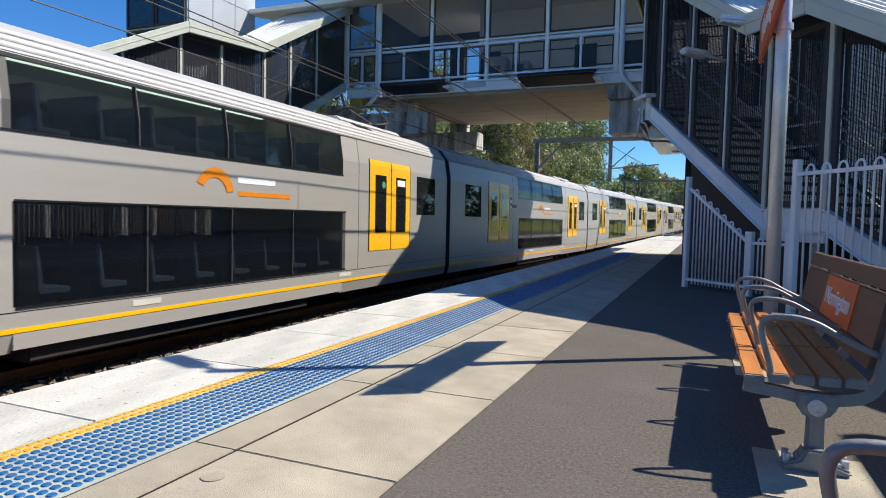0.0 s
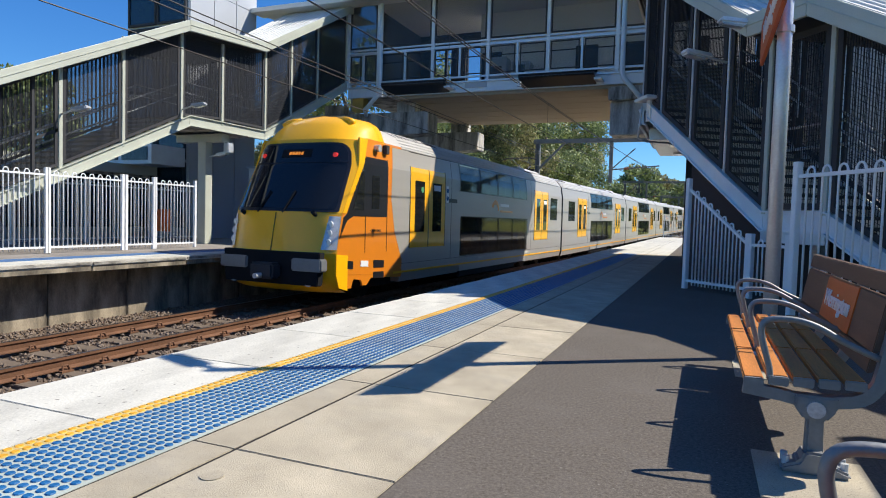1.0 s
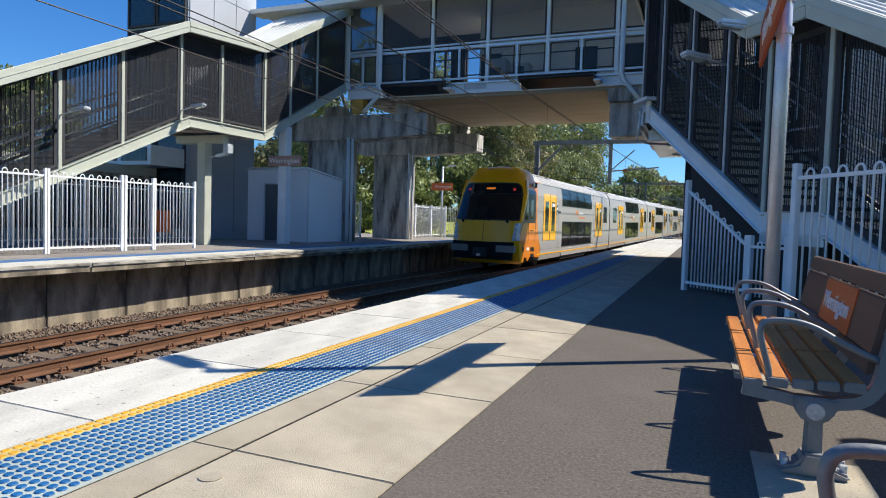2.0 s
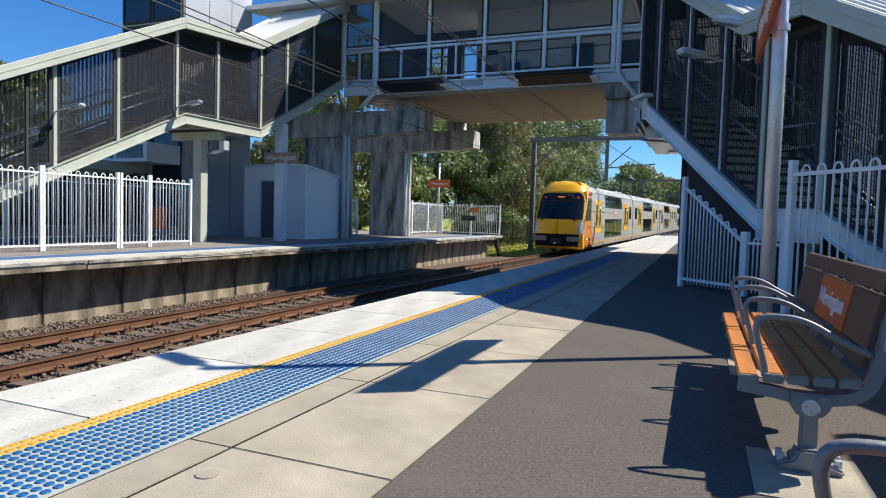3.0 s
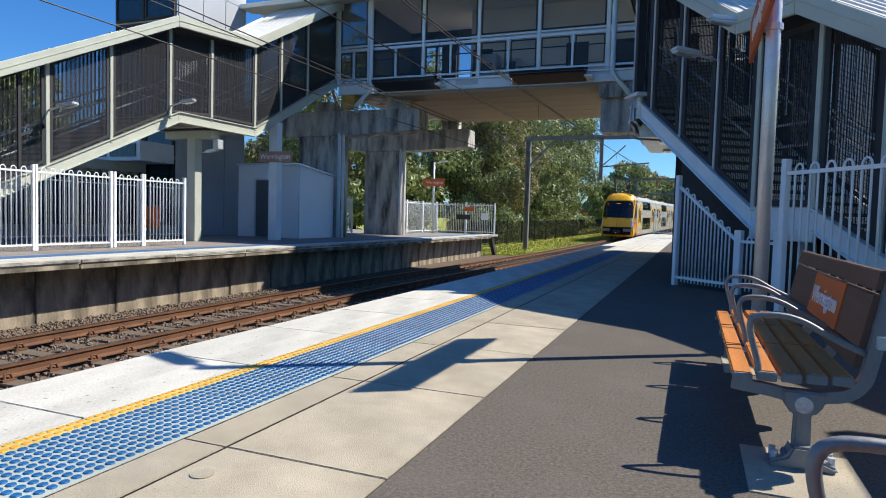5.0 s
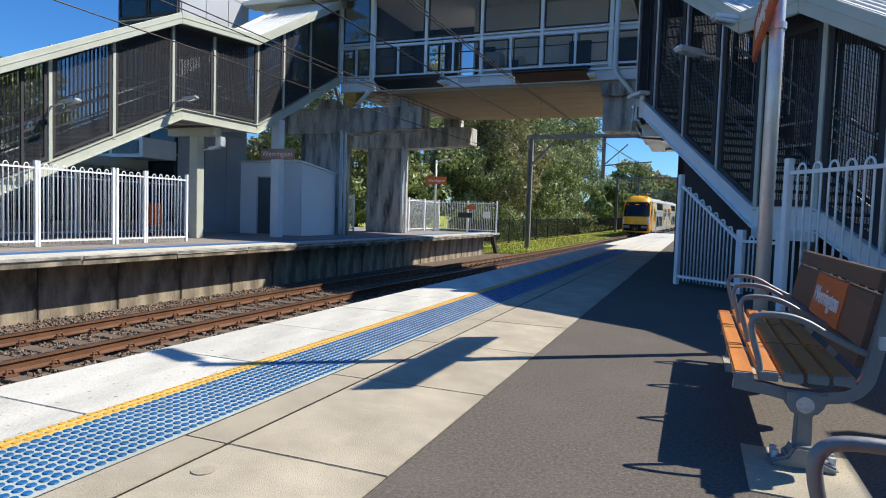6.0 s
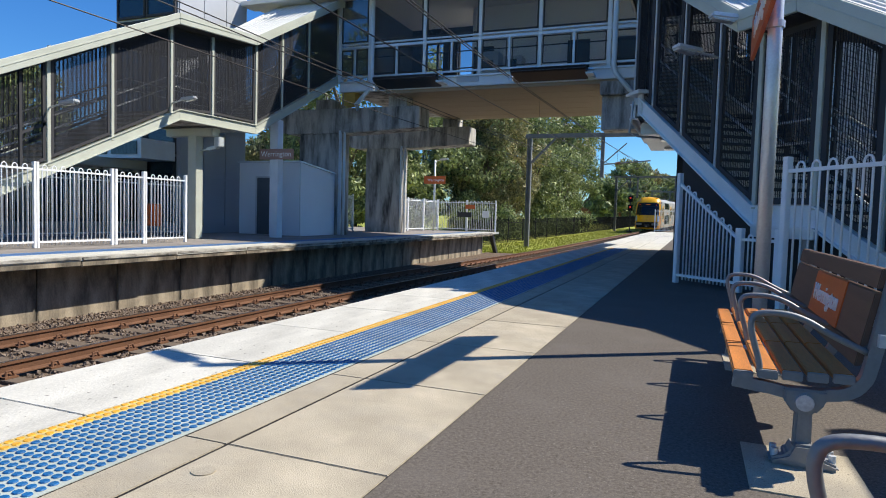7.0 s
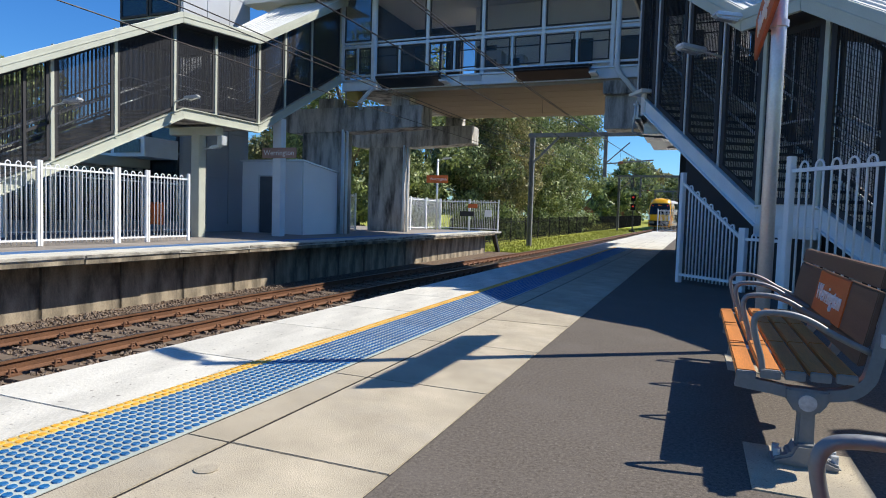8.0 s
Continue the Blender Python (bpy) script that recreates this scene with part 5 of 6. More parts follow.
lamp_head(rs, (-0.05, 0.97, along(SP, 0.97) + 2.0), (-1, 0, 0), 0.45, 0.06)
lamp_head(rs, (-0.05, -0.05, along(SP, 0.0) + 2.85), (-1, 0.3, 0), 0.45, 0.06)
part("end_plate", box((-0.06, 3.22, 3.0), (0.06, 3.36, 3.42)), "roof", rs, "pale stringer end plate", bevel=0.006)
part("end_hood", Geo().prism([(3.1, 3.40), (3.6, 3.40), (3.6, 3.45), (3.1, 3.47)], "x", -0.2, 0.35), "roof", rs, bevel=0.006)
part("bulkhead_light", Geo().tube([(0.25, 3.4, 2.98), (0.25, 3.4, 2.9)], 0.12, 14), "lens", rs)
part("conduit", Geo().tube([(-0.1, 3.45, 3.3), (-0.14, 3.5, 2.7), (0.1, 3.6, 2.65), (1.2, 3.6, 2.65)], 0.02, 8), "galv", rs, smooth=True)
lk = thing("landing_link", "covered grey steel landing and stair flight up to the bridge", "staircase", group="station stairs")
LKP = [(12.9, 2.95), (17.0, 2.95), (22.0, 5.85)]
LKR = [(12.2, 6.0), (17.0, 6.1), (22.0, 9.0)]
for x in (-1.2, 1.3):
    stringer(lk, x, LKP, 0.3, "greyblue", "grey painted steel stringer")
    for y in (13.3, 15.0, 17.0, 18.7, 20.4, 21.9):
        part("post", box((x - 0.04, y - 0.04, along(LKP, y) + 0.2), (x + 0.04, y + 0.04, along(LKR, y) + 0.1)), "galv", lk)
    ys = (13.3, 15.0, 17.0, 18.7, 20.4, 21.9)
    for a, b in zip(ys[:-1], ys[1:]):
        screen(lk, a + 0.05, b - 0.05, along(LKP, a) + 0.34, along(LKP, b) + 0.34, along(LKR, a), along(LKR, b), x, 0.05, width=0.022)
part("landing", box((-1.15, 12.9, 3.0), (1.25, 17.0, 3.2)), "concrete", lk)
part("landing_underside", box((-1.1, 13.4, 2.72), (1.2, 16.6, 2.95)), "galv", lk, "grey underside casing", bevel=0.02)
for y in (14.0, 15.8):
    part("downlight", box((-0.75, y, 2.68), (-0.3, y + 0.35, 2.72)), "lens", lk, bevel=0.01)
flight(lk, -1.15, 1.25, 17.0, 3.2, 22.0, 6.1)
roof_run(lk, -1.6, 1.7, LKR)
for x, y in ((-0.38, 16.7), (1.0, 16.7)):
    part("column", box((x - 0.09, y - 0.09, 0), (x + 0.09, y + 0.09, 2.95)), "frame", lk, bevel=0.01)

fence("white hooped bar fence with a sloping top under the stairs", (-0.24, 10.8), (0.60, 9.9), 1.6, 0.76, spacing=0.072)
fence("white hooped bar fence with a sloping top under the stairs", (0.63, 9.87), (1.05, 9.42), 0.76, 0.76, spacing=0.072)
D2 = Vector((0.56, -0.83))
P2 = Vector((0.93, 7.9))
for i in range(3):
    fence("white hooped bar fence beside the stairs", tuple(P2 + D2 * (1.9 * i)), tuple(P2 + D2 * (1.9 * i + 1.85)), 1.58, 1.58, spacing=0.105)
fence("white hooped bar fence across the platform end", (-3.1, 56.0), (-1.2, 56.8), 1.75, 1.75)
fence("white hooped bar fence across the platform end", (-1.15, 56.8), (0.8, 56.9), 1.75, 1.75)

# Added dark sheets in place of shade; they hide sunlit ground below the stairs.
us = thing("understair_screen", "added dark sheets that darken the space below the near stairs", "screen", RS)
part("panel", Geo().prism([(-2.6, 0.0), (2.7, 0.0), (2.7, 2.55), (0.0, 0.9), (-1.1, 0.88)], "x", 0.55, 0.6), "frame", us)
part("panel", Geo().prism([(-2.6, 0.0), (2.7, 0.0), (2.7, 2.55), (0.0, 0.9), (-1.1, 0.88)], "x", 1.7, 1.75), "frame", us)
# Added panel that stops sun from reaching the platform under the landing.
lw = thing("understair_wall", "added dark wall that keeps sun out from below the raised landing", "wall", kind="structure")
part("panel", box((1.42, 12.6, 0.0), (1.5, 22.0, 2.95)), "frame", lw)
# Added tower, supposed by symmetry; it shades the platform below the landing.
sun_block = thing("lift_tower", "added pale tower hidden behind the near stairs, blocking the sun", "lift tower", kind="structure")
part("shaft", box((2.3, 13.5, 0), (5.0, 21.6, 11.5)), "panelwhite", sun_block)
for j in range(6):
    part("cladding_panel", box((2.26, 13.6, 0.3 + 1.85 * j), (2.3, 21.5, 2.1 + 1.85 * j)), "panelwhite", sun_block)

# Unseen awning, added and sized to cast the shade right of the bench.
aw = thing("platform_awning", "added pale awning out of view that shades the platform by the seats", "awning", kind="structure")
part("roof_sheet", box((3.07, -7.0, 3.0), (9.0, 5.2, 3.15)), "roof", aw)
for y in (-5.5, -1.0, 3.5):
    part("column", box((5.9, y - 0.1, 0), (6.1, y + 0.1, 3.0)), "cream", aw)
for i in range(12):
    fence("white hooped-top steel bar fence at the back of the platform", (8.3, 2.0 + 2.25 * i), (8.3, 4.2 + 2.25 * i), 1.72, 1.72, spacing=0.12)

# ---- pole with station sign ----
pole = thing("sign_pole", "tall grey steel pole with orange station name board and lamp", "sign pole", pose(0.50, 5.42, 0))
part("shaft", Geo().tube([(0, 0, 0), (0, 0, 4.35)], 0.052, 16), "galv", pole, smooth=True)
part("base_plate", box((-0.12, -0.12, 0), (0.12, 0.12, 0.02)), "galv", pole)
part("sign_board", box((-0.105, -0.88, 2.44), (-0.075, 0.88, 2.80)), "orange_board", pole, "orange station name board", bevel=0.006)
lettering("Werrington", 0.24, "lettering", pole, pose(-0.109, 0, 2.62, 90, 0, -90))
for z in (2.5, 2.74):
    part("clamp", Geo().tube([(0, 0, z - 0.025), (0, 0, z + 0.025)], 0.066, 14), "galv", pole)
    part("bracket", box((-0.08, -0.03, z - 0.02), (-0.04, 0.03, z + 0.02)), "galv", pole)
part("luminaire_arm", Geo().tube([(0, 0, 4.28), (-0.2, 0.07, 4.34)], 0.03, 8), "galv", pole)
part("luminaire", Geo().bar((-0.14, 0.05, 4.34), (-0.55, 0.2, 4.36), 0.17, 0.06), "galv", pole, "grey luminaire", bevel=0.02)


# ---- benches ----
def smooth_path(pts, n=4):
    """Catmull-Rom curve through the points."""
    p = [Vector(q) for q in pts]
    p = [p[0] * 2 - p[1]] + p + [p[-1] * 2 - p[-2]]
    out = []
    for a, b, c, d in zip(p[:-3], p[1:-2], p[2:-1], p[3:]):
        for k in range(n):
            t = k / n
            out.append(0.5 * (2 * b + (c - a) * t + (2 * a - 5 * b + 4 * c - d) * t * t + (3 * b - a - 3 * c + d) * t ** 3))
    return out + [p[-2]]


def bench(at, label):
    b = thing("platform_bench", label, "bench", at, group="platform benches")
    L = 2.06
    xs = [0.0, 0.092, 0.184, 0.276, 0.368]
    bays = [0.05, 0.71, 1.37, L - 0.05]
    for i, x in enumerate(xs):
        z = 0.355 + 0.004 * i - (0.01 if i == 0 else 0)
        for a, c in zip(bays[:-1], bays[1:]):
            part("seat_slat", box((x, a - 0.03 if a == bays[0] else a + 0.008, z), (x + 0.077, c + 0.03 if c == bays[-1] else c - 0.008, z + 0.028)), "wood", b, "orange-stained timber slat" , bevel=0.005)
        part("end_cap", box((x, -0.004, z - 0.012), (x + 0.077, 0.02, z + 0.026)), "alu", b, "aluminium end cap", bevel=0.004)
    # backrest boards, leaning back
    def back(z0, z1, off=0.0, th=0.026):
        f = lambda z: 0.447 + (z - 0.45) * 0.19 + off
        return [(f(z0), z0), (f(z1), z1), (f(z1) + th, z1 + 0.004), (f(z0) + th, z0 + 0.004)]
    for z0, z1 in ((0.43, 0.503), (0.512, 0.735), (0.75, 0.83)):
        part("back_slat", Geo().prism(back(z0, z1), "y", 0.04, L - 0.04), "brown", b, "dark brown timber board", bevel=0.004)
    pl = part("name_plate", Geo().prism(back(0.515, 0.735, -0.006, 0.008), "y", 0.5, 1.25), "orange_board", b, "orange enamel name plate")
    rot = Matrix.Translation((0.470, 0.875, 0.625)) @ Euler((radians(90 - 10.7), 0, radians(-90))).to_matrix().to_4x4()
    lettering("Werrington", 0.13, "lettering", pl, rot)
    for y in (0.0, 0.68, 1.37, L):
        end = y in (0.0, L)
        fr = [(0.0, 0.325), (0.06, 0.318), (0.14, 0.31), (0.24, 0.295), (0.36, 0.305), (0.43, 0.325), (0.475, 0.37), (0.50, 0.45), (0.565, 0.83)]
        fr = [tuple(v) for v in smooth_path(fr, 3)]
        dirs = [(Vector(fr[min(i + 1, len(fr) - 1)]) - Vector(fr[max(i - 1, 0)])).normalized() for i in range(len(fr))]
        outer = [(x + d.y * 0.024, z - d.x * 0.024) for (x, z), d in zip(fr, dirs)]
        inner = [(x - d.y * 0.024, z + d.x * 0.024) for (x, z), d in zip(fr, dirs)]
        w = 0.045 if end else 0.03
        g = Geo()
        for i in range(len(fr) - 1):
            g.prism([outer[i], outer[i + 1], inner[i + 1], inner[i]], "y", y, y + w)
        part("frame", g, "alu", b, "cast aluminium frame")
        arm = [(0.10, 0.37), (0.095, 0.42), (0.065, 0.53), (0.06, 0.585), (0.08, 0.615), (0.13, 0.625), (0.20, 0.622), (0.27, 0.60), (0.36, 0.55), (0.49, 0.49)]
        part("armrest", Geo().tube(smooth_path([(x, y + 0.02, z) for x, z in arm]), 0.0135, 12), "alu", b, "tubular aluminium armrest", smooth=True)
        for zz in (0.525, 0.76):
            part("back_clip", box((0.475 + (zz - 0.45) * 0.19 + 0.02, y - 0.03, zz), (0.475 + (zz - 0.45) * 0.19 + 0.05, y + 0.05, zz + 0.05)), "galv", b)
    for y in (0.0, L - 0.03):
        leg = part("leg", Geo().prism([(0.235, 0.05), (0.305, 0.05), (0.30, 0.31), (0.24, 0.31)], "y", y - 0.01, y + 0.04), "alu", b, "cast aluminium leg", bevel=0.01)
        part("knuckle", Geo().prism([(0.19, 0.325), (0.35, 0.325), (0.345, 0.27), (0.31, 0.225), (0.225, 0.225), (0.195, 0.27)], "y", y - 0.02, y + 0.05), "alu", leg, bevel=0.008)
        part("medallion", Geo().tube([(0.268, y - 0.035, 0.272), (0.268, y - 0.015, 0.272)], 0.034, 20), "lens", leg, "round maker's disc")
        part("foot", Geo().prism([(0.15, 0.006), (0.40, 0.006), (0.40, 0.03), (0.33, 0.055), (0.31, 0.10), (0.235, 0.10), (0.215, 0.055), (0.15, 0.03)], "y", y - 0.045, y + 0.075), "alu", leg, bevel=0.01)
        for x in (0.17, 0.38):
            part("bolt", Geo().tube([(x, y - 0.01, 0.03), (x, y - 0.01, 0.065)], 0.014, 8), "galv", leg)
            part("bolt", Geo().tube([(x, y + 0.045, 0.03), (x, y + 0.045, 0.065)], 0.014, 8), "galv", leg)
    return b


b1 = bench(pose(0.185, 2.93, 0), "timber-slat platform bench with four aluminium armrests and orange name plate")
copy_thing(b1, pose(0.16, -0.81, 0))
for y in (2.86, 4.9):
    tagged(part("bench_footing", box((0.24, y - 0.28, 0.0), (0.66, y + 0.26, 0.006)), "slab", None), "pale concrete footing slab under a bench leg", "footing", "bench footings")


# ---- overhead line ----
def wire_path(x, z, y0, y1, sag=0.0, span=46.0):
    pts, y = [], y0
    while y <= y1:
        u = ((y + 1.0) % span) / span
        pts.append((x + line_x(y), y, line_z(y) + z - sag * 4 * u * (1 - u)))
        y += 3.0
    return pts


for tname, tx, zc, zm in (("far", TRACKS["far"], 3.95, 4.78), ("near", TRACKS["near"], 3.83, 4.85)):
    ow = thing("overhead_line", "thin dark contact and catenary wires above a track", "overhead wire", group="overhead lines")
    part("contact_wire", Geo().tube(wire_path(tx, zc, -30, 300), 0.012, 6), "wire", ow)
    part("contact_wire", Geo().tube(wire_path(tx + 0.5, zm - 0.4, -30, 300), 0.012, 6), "wire", ow)
    part("catenary_wire", Geo().tube(wire_path(tx, zm, -30, 300, 0.1), 0.013, 6), "wire", ow)
    y = 4.0
    while y < 90:
        part("dropper", Geo().tube([(tx + line_x(y), y, zc + line_z(y)), (tx + line_x(y), y, zm - 0.05 + line_z(y))], 0.005, 5), "wire", ow)
        y += 8.0
    part("insulator", Geo().tube([(tx + 0.5, 15.5, zm - 0.46), (tx + 0.5, 15.5, zm - 0.34)], 0.05, 8), "galv", ow)


def portal(y, x0, x1, top, drops, label):
    p = thing("wire_portal", label, "overhead gantry", group="overhead gantries")
    for x in (x0, x1):
        m = part("mast", box((x - 0.16, y - 0.16, -1.5), (x - 0.11, y + 0.16, top)), "gantry", p, "weathered steel mast")
        part("flange", box((x + 0.11, y - 0.16, -1.5), (x + 0.16, y + 0.16, top)), "gantry", m)
        part("web", box((x - 0.11, y - 0.02, -1.5), (x + 0.11, y + 0.02, top)), "gantry", m)
    part("beam", box((x0 - 0.3, y - 0.12, top - 0.1), (x1 + 0.3, y + 0.12, top + 0.2)), "gantry", p, bevel=0.01)
    part("brace", Geo().bar((x0, y, top - 2.0), (x0 + 1.9, y, top - 0.1), 0.14, 0.14), "gantry", p)
    part("brace", Geo().bar((x1, y, top - 2.0), (x1 - 1.9, y, top - 0.1), 0.14, 0.14), "gantry", p)
    for x in drops:
        d = part("drop_tube", box((x - 0.12, y - 0.12, top - 2.9), (x + 0.12, y + 0.12, top)), "gantry", p, bevel=0.01)
        part("cantilever", Geo().tube([(x, y - 0.05, top - 2.0), (x + 1.6, y - 0.05, top - 0.55)], 0.04, 8), "gantry", d)
        part("cantilever", Geo().tube([(x, y - 0.05, top - 2.0), (x + 3.2, y - 0.05, top - 1.75)], 0.045, 8), "gantry", d)
        part("registration_arm", Geo().tube([(x + 3.0, y - 0.05, top - 1.75), (x + 2.6, y - 0.05, top - 2.2), (x + 1.6, y - 0.05, top - 2.45)], 0.02, 6), "gantry", d)
        part("insulator", Geo().tube([(x + 0.9, y - 0.05, top - 1.93), (x + 1.2, y - 0.05, top - 1.9)], 0.09, 10), "brick", d)


portal(45.0, -11.35, 3.5, 6.75, (-6.15,), "weathered steel gantry carrying the overhead wires")
portal(92.0, -10.5, 5.0, 6.9, (-7.6, -2.6), "distant weathered gantry carrying the overhead wires")
portal(140.0, -8.5, 7.0, 6.9, (-5.0, -0.5), "distant weathered gantry carrying the overhead wires")

sig = thing("railway_signal", "black railway signal post showing two red lights", "signal", pose(-8.1, 88.0, -1.4 + line_z(88.0)))
part("post", Geo().tube([(0, 0, 0), (0, 0, 5.2)], 0.09, 10), "dark", sig)
for z in (4.6, 3.4):
    hd = part("signal_head", box((-0.3, -0.2, z - 0.42), (0.3, 0.1, z + 0.42)), "black", sig, "black signal head", bevel=0.05)
    part("red_light", Geo().tube([(0, -0.24, z + 0.1), (0, -0.19, z + 0.1)], 0.12, 14), "red_lamp", hd, "lit red aspect")
part("base", box((-0.35, -0.35, -0.05), (0.35, 0.35, 0.3)), "dark", sig)

# ---- boundary fence, house and trees ----
pf = thing("boundary_fence", "dark steel picket fence along the railway boundary", "fence")
pk = Geo()
y = 37.5
while y < 130:
    x = -15.6 + line_x(y)
    z = line_z(y)
    pk.box((x - 0.012, y, z - 1.3), (x + 0.012, y + 0.028, z + 0.62 + 0.03 * math.sin(y * 3)))
    y += 0.17
part("picket_run", pk, "black", pf, kind="stuff")
pts = [(-15.6 + line_x(y), y) for y in range(38, 131, 4)]
for z in (-1.1, 0.3):
    part("rail", Geo().tube([(x - 0.04, y, z + line_z(y)) for x, y in pts], 0.03, 4), "frame", pf)
for x, y in pts:
    part("post", box((x - 0.09, y - 0.04, -1.4 + line_z(y)), (x - 0.01, y + 0.04, 0.7 + line_z(y))), "frame", pf)

def leaf_cloud(centres, per, size, rng):
    """Many small leaf blades round the given clump centres (x, y, z, r)."""
    vs, fs = [], []
    k = 0
    for cx, cy, cz, r in centres:
        d = rng.normal(size=(per, 3))
        d /= np.linalg.norm(d, axis=1)[:, None]
        rad = r * rng.uniform(0.35, 1.05, per) ** 0.6
        p = np.array((cx, cy, cz)) + d * rad[:, None] * np.array((1, 1, 0.8))
        a = rng.normal(size=(per, 3))
        a[:, 2] -= 0.5
        a /= np.linalg.norm(a, axis=1)[:, None]
        b = np.cross(a, d + 0.2 * rng.normal(size=(per, 3)))
        b /= np.linalg.norm(b, axis=1)[:, None] + 1e-6
        s = size * rng.uniform(0.6, 1.4, per)
        for q, u, w, t in zip(p, a, b, s):
            vs += [tuple(q - u * t), tuple(q + w * t * 0.42), tuple(q + u * t), tuple(q - w * t * 0.42)]
            fs.append((k, k + 1, k + 2, k + 3))
            k += 4
    return Geo().add(vs, fs)


def tree(at, h, r, mat, seed, per=150, clumps=34, size=0.3, low=0.28, label="tall gum tree with a ragged grey-green crown"):
    rng = np.random.default_rng(seed)
    x, y, z0 = at
    t = thing("tree", label, "tree", group="trees")
    lean_x, lean_y = rng.uniform(-0.06, 0.06, 2) * h
    trunk = [(x + lean_x * u, y + lean_y * u, z0 + h * 0.8 * u) for u in (0, 0.25, 0.5, 0.75, 1.0)]
    part("trunk", Geo().tube(trunk, 0.03 * h, 8, 0.008 * h), M["bark"], t, smooth=True)
    cs = []
    for i in range(clumps):
        u = rng.uniform(low, 1.0)
        wide = r * (0.55 + 0.5 * math.sin(math.pi * min(1, max(0, (u - low) / (1 - low))) ** 0.8)) * rng.uniform(0.35, 1.0)
        a = rng.uniform(0, 2 * math.pi)
        c = (x + lean_x * u + wide * math.cos(a), y + lean_y * u + wide * math.sin(a), z0 + h * u * rng.uniform(0.92, 1.05))
        cs.append((*c, r * rng.uniform(0.2, 0.36)))
        if i % 4 == 0:
            s = max(0.15, u - 0.25)
            part("limb", Geo().tube([(x + lean_x * s, y + lean_y * s, z0 + h * 0.8 * s), ((x + c[0]) / 2, (y + c[1]) / 2, z0 + h * (s + u) / 2.2), c], 0.011 * h, 5, 0.003 * h), M["bark"], t)
    part("crown", leaf_cloud(cs, per, size, rng), LEAVES[mat], t)
    return t


def spot(px, d):
    """Ground place seen in the direction px at depth d from the camera's post."""
    a = radians(21.9)
    q = (px - 784) / 1112 * d
    y = d * math.cos(a) + q * math.sin(a)
    return (-d * math.sin(a) + q * math.cos(a), y, -1.4 + line_z(y))


hs = thing("house", "brick house with a brown tiled roof among the trees", "house", Matrix.Translation(spot(1066, 165)) @ pose(0, 0, 0, 0, 0, 8))
part("wall", box((-5, -4, 0), (5, 4, 3.0)), "brick", hs)
part("roof", Geo().prism([(-5.6, 2.9), (5.6, 2.9), (3.0, 5.2), (-3.0, 5.2)], "y", -4.6, 4.6), "brick", hs, "brown tiled roof")
for x in (-2.5, 2.0):
    part("window", box((x, -4.05, 1.0), (x + 1.4, -4.0, 2.2)), "blueglass", hs)


NEAR_TREES = [(985, 79, 17.0, 5.4, 2), (938, 67, 13.8, 4.6, 0), (872, 60, 12.6, 4.5, 1), (905, 76, 15.5, 5.5, 0), (815, 60, 12.5, 4.6, 0), (1012, 88, 17.0, 3.9, 0), (850, 70, 14.0, 5.0, 2), (970, 85, 16.0, 5.0, 1)]
FAR_TREES = [(600, 48, 16, 4.5, 2), (680, 52, 17, 5, 0), (535, 56, 15, 4.5, 1), (745, 66, 12, 5, 2), (680, 62, 10.5, 4.5, 0), (630, 68, 11, 5, 1), (560, 78, 11, 5, 0), (480, 74, 9.5, 4.5, 1), (430, 84, 11, 5, 0), (1072, 140, 9.0, 5, 2), (1112, 150, 15, 6, 0), (1150, 172, 13.5, 7, 1), (1195, 160, 12.5, 6, 0), (1235, 150, 12, 7, 0), (1300, 120, 12, 7, 0), (1400, 90, 10, 6, 2), (1470, 42, 8.5, 4, 0), (1560, 36, 9, 4, 1), (1660, 40, 10, 5, 0), (1090, 185, 13, 7, 0),
             (25, 44, 11.5, 4.2, 0), (120, 50, 6.8, 3.2, 1), (-70, 42, 11, 5, 0), (250, 62, 6.5, 4, 0), (330, 58, 7, 4, 2), (90, 60, 7.5, 4, 2)]
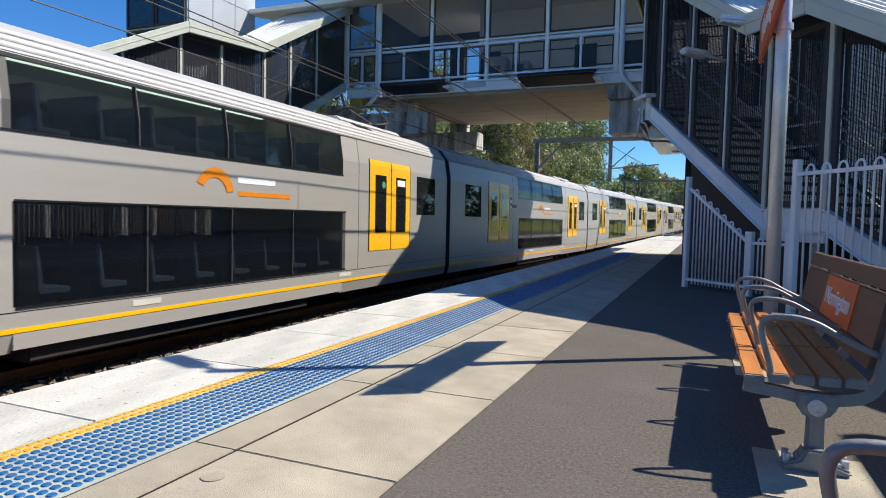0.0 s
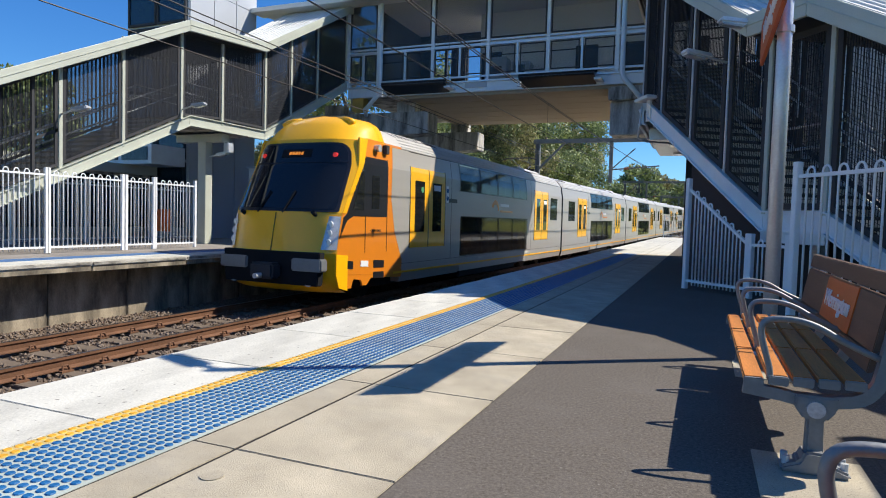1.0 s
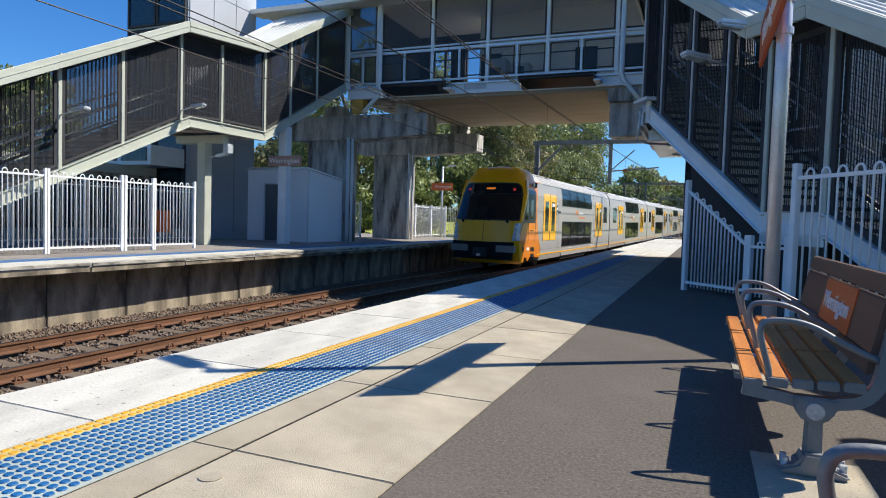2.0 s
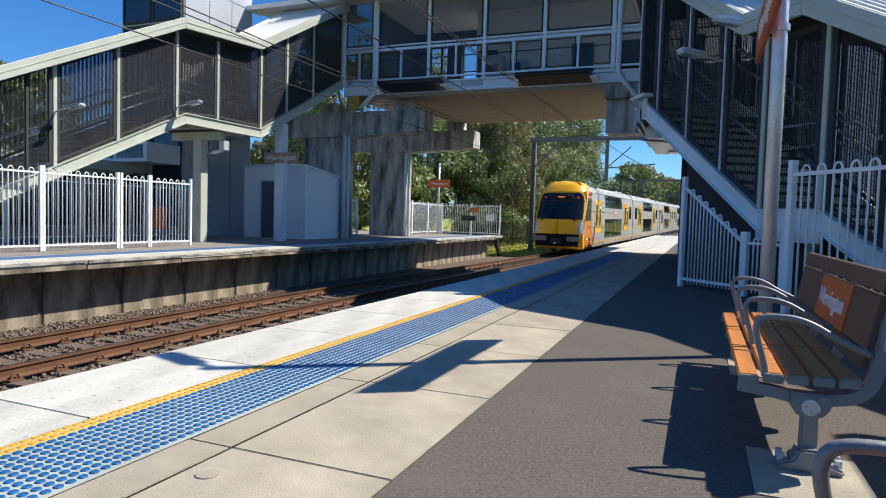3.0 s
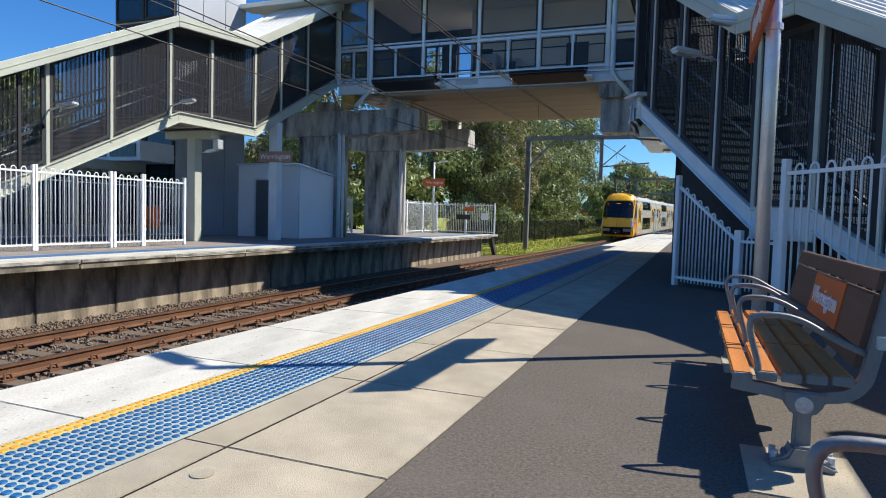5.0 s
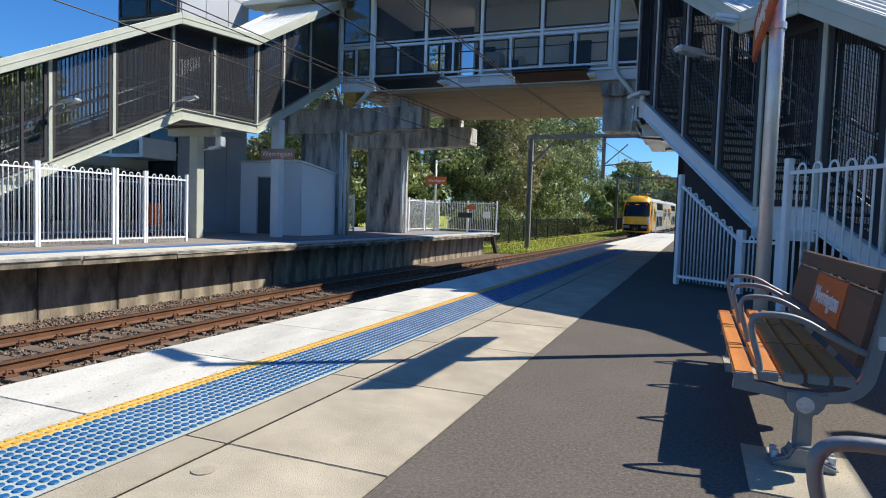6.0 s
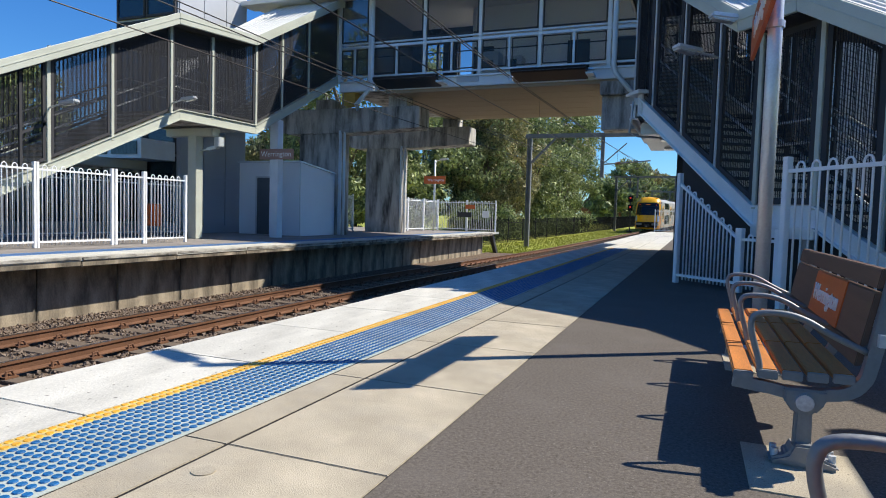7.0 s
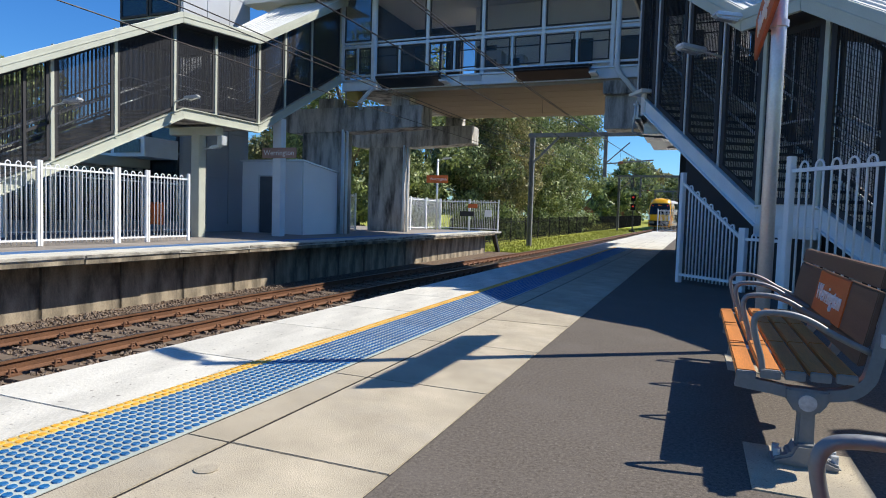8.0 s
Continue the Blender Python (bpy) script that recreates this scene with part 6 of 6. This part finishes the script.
for i, (px, d, h, r, m) in enumerate(NEAR_TREES):
    tree(spot(px, d), h, r, m, 100 + i, per=420, clumps=48, size=0.165, low=0.2)
for i, (px, d, h, r, m) in enumerate(FAR_TREES):
    tree(spot(px, d), h, r, m, 200 + i, per=260 if d < 100 else 110, clumps=40, size=0.2 if d < 100 else 0.5, low=0.12, label="distant gum tree with a dense olive crown")
rng = np.random.default_rng(7)
cs = []
for i in range(60):
    px = rng.uniform(815, 1040)
    x, y, z = spot(px, max(50.0, 52 + (px - 904) * 0.185) + rng.uniform(3.0, 8.0))
    cs.append((x, y, z + rng.uniform(0.4, 2.6), rng.uniform(0.8, 1.4)))
tagged(part("undergrowth", leaf_cloud(cs, 260, 0.15, rng), LEAVES[2]), "dense dark shrubs behind the boundary fence", "shrubs", kind="stuff")
cs = []
for i in range(70):
    x, y, z = spot(rng.uniform(-100, 760), rng.uniform(52, 60))
    cs.append((x, y, z + rng.uniform(0.6, 2.6), rng.uniform(0.9, 1.7)))
tagged(part("hedge", leaf_cloud(cs, 200, 0.19, rng), LEAVES[0]), "green hedge and shrubs beyond the far platform", "shrubs", kind="stuff")
cs = []
for i in range(160):
    px = rng.uniform(-200, 1900)
    x, y, z = spot(px, 260 / max(0.5, math.cos(math.atan((px - 784) / 1112))))
    cs.append((x, y, z + rng.uniform(0, 7.5), rng.uniform(3.5, 6)))
tagged(part("far_woods", leaf_cloud(cs, 60, 1.1, rng), LEAVES[0]), "distant belt of trees on the skyline", "woods", kind="stuff")
# grass tufts on the verge beside the track
g = Geo()
for i in range(9000):
    y = 37 + 70 * random.random() ** 1.5
    x = random.uniform(-15.3, -10.9) + line_x(y)
    h, a = random.uniform(0.05, 0.16), random.random() * 6.28
    z = -1.34 + line_z(y)
    dx, dy = 0.03 * math.cos(a), 0.03 * math.sin(a)
    g.add([(x - dx, y - dy, z), (x + dx, y + dy, z), (x + dy, y, z + h)], [(0, 1, 2)])
tagged(part("grass_tufts", g, "grass"), "short green grass on the railway verge", "grass", kind="stuff")
motions()
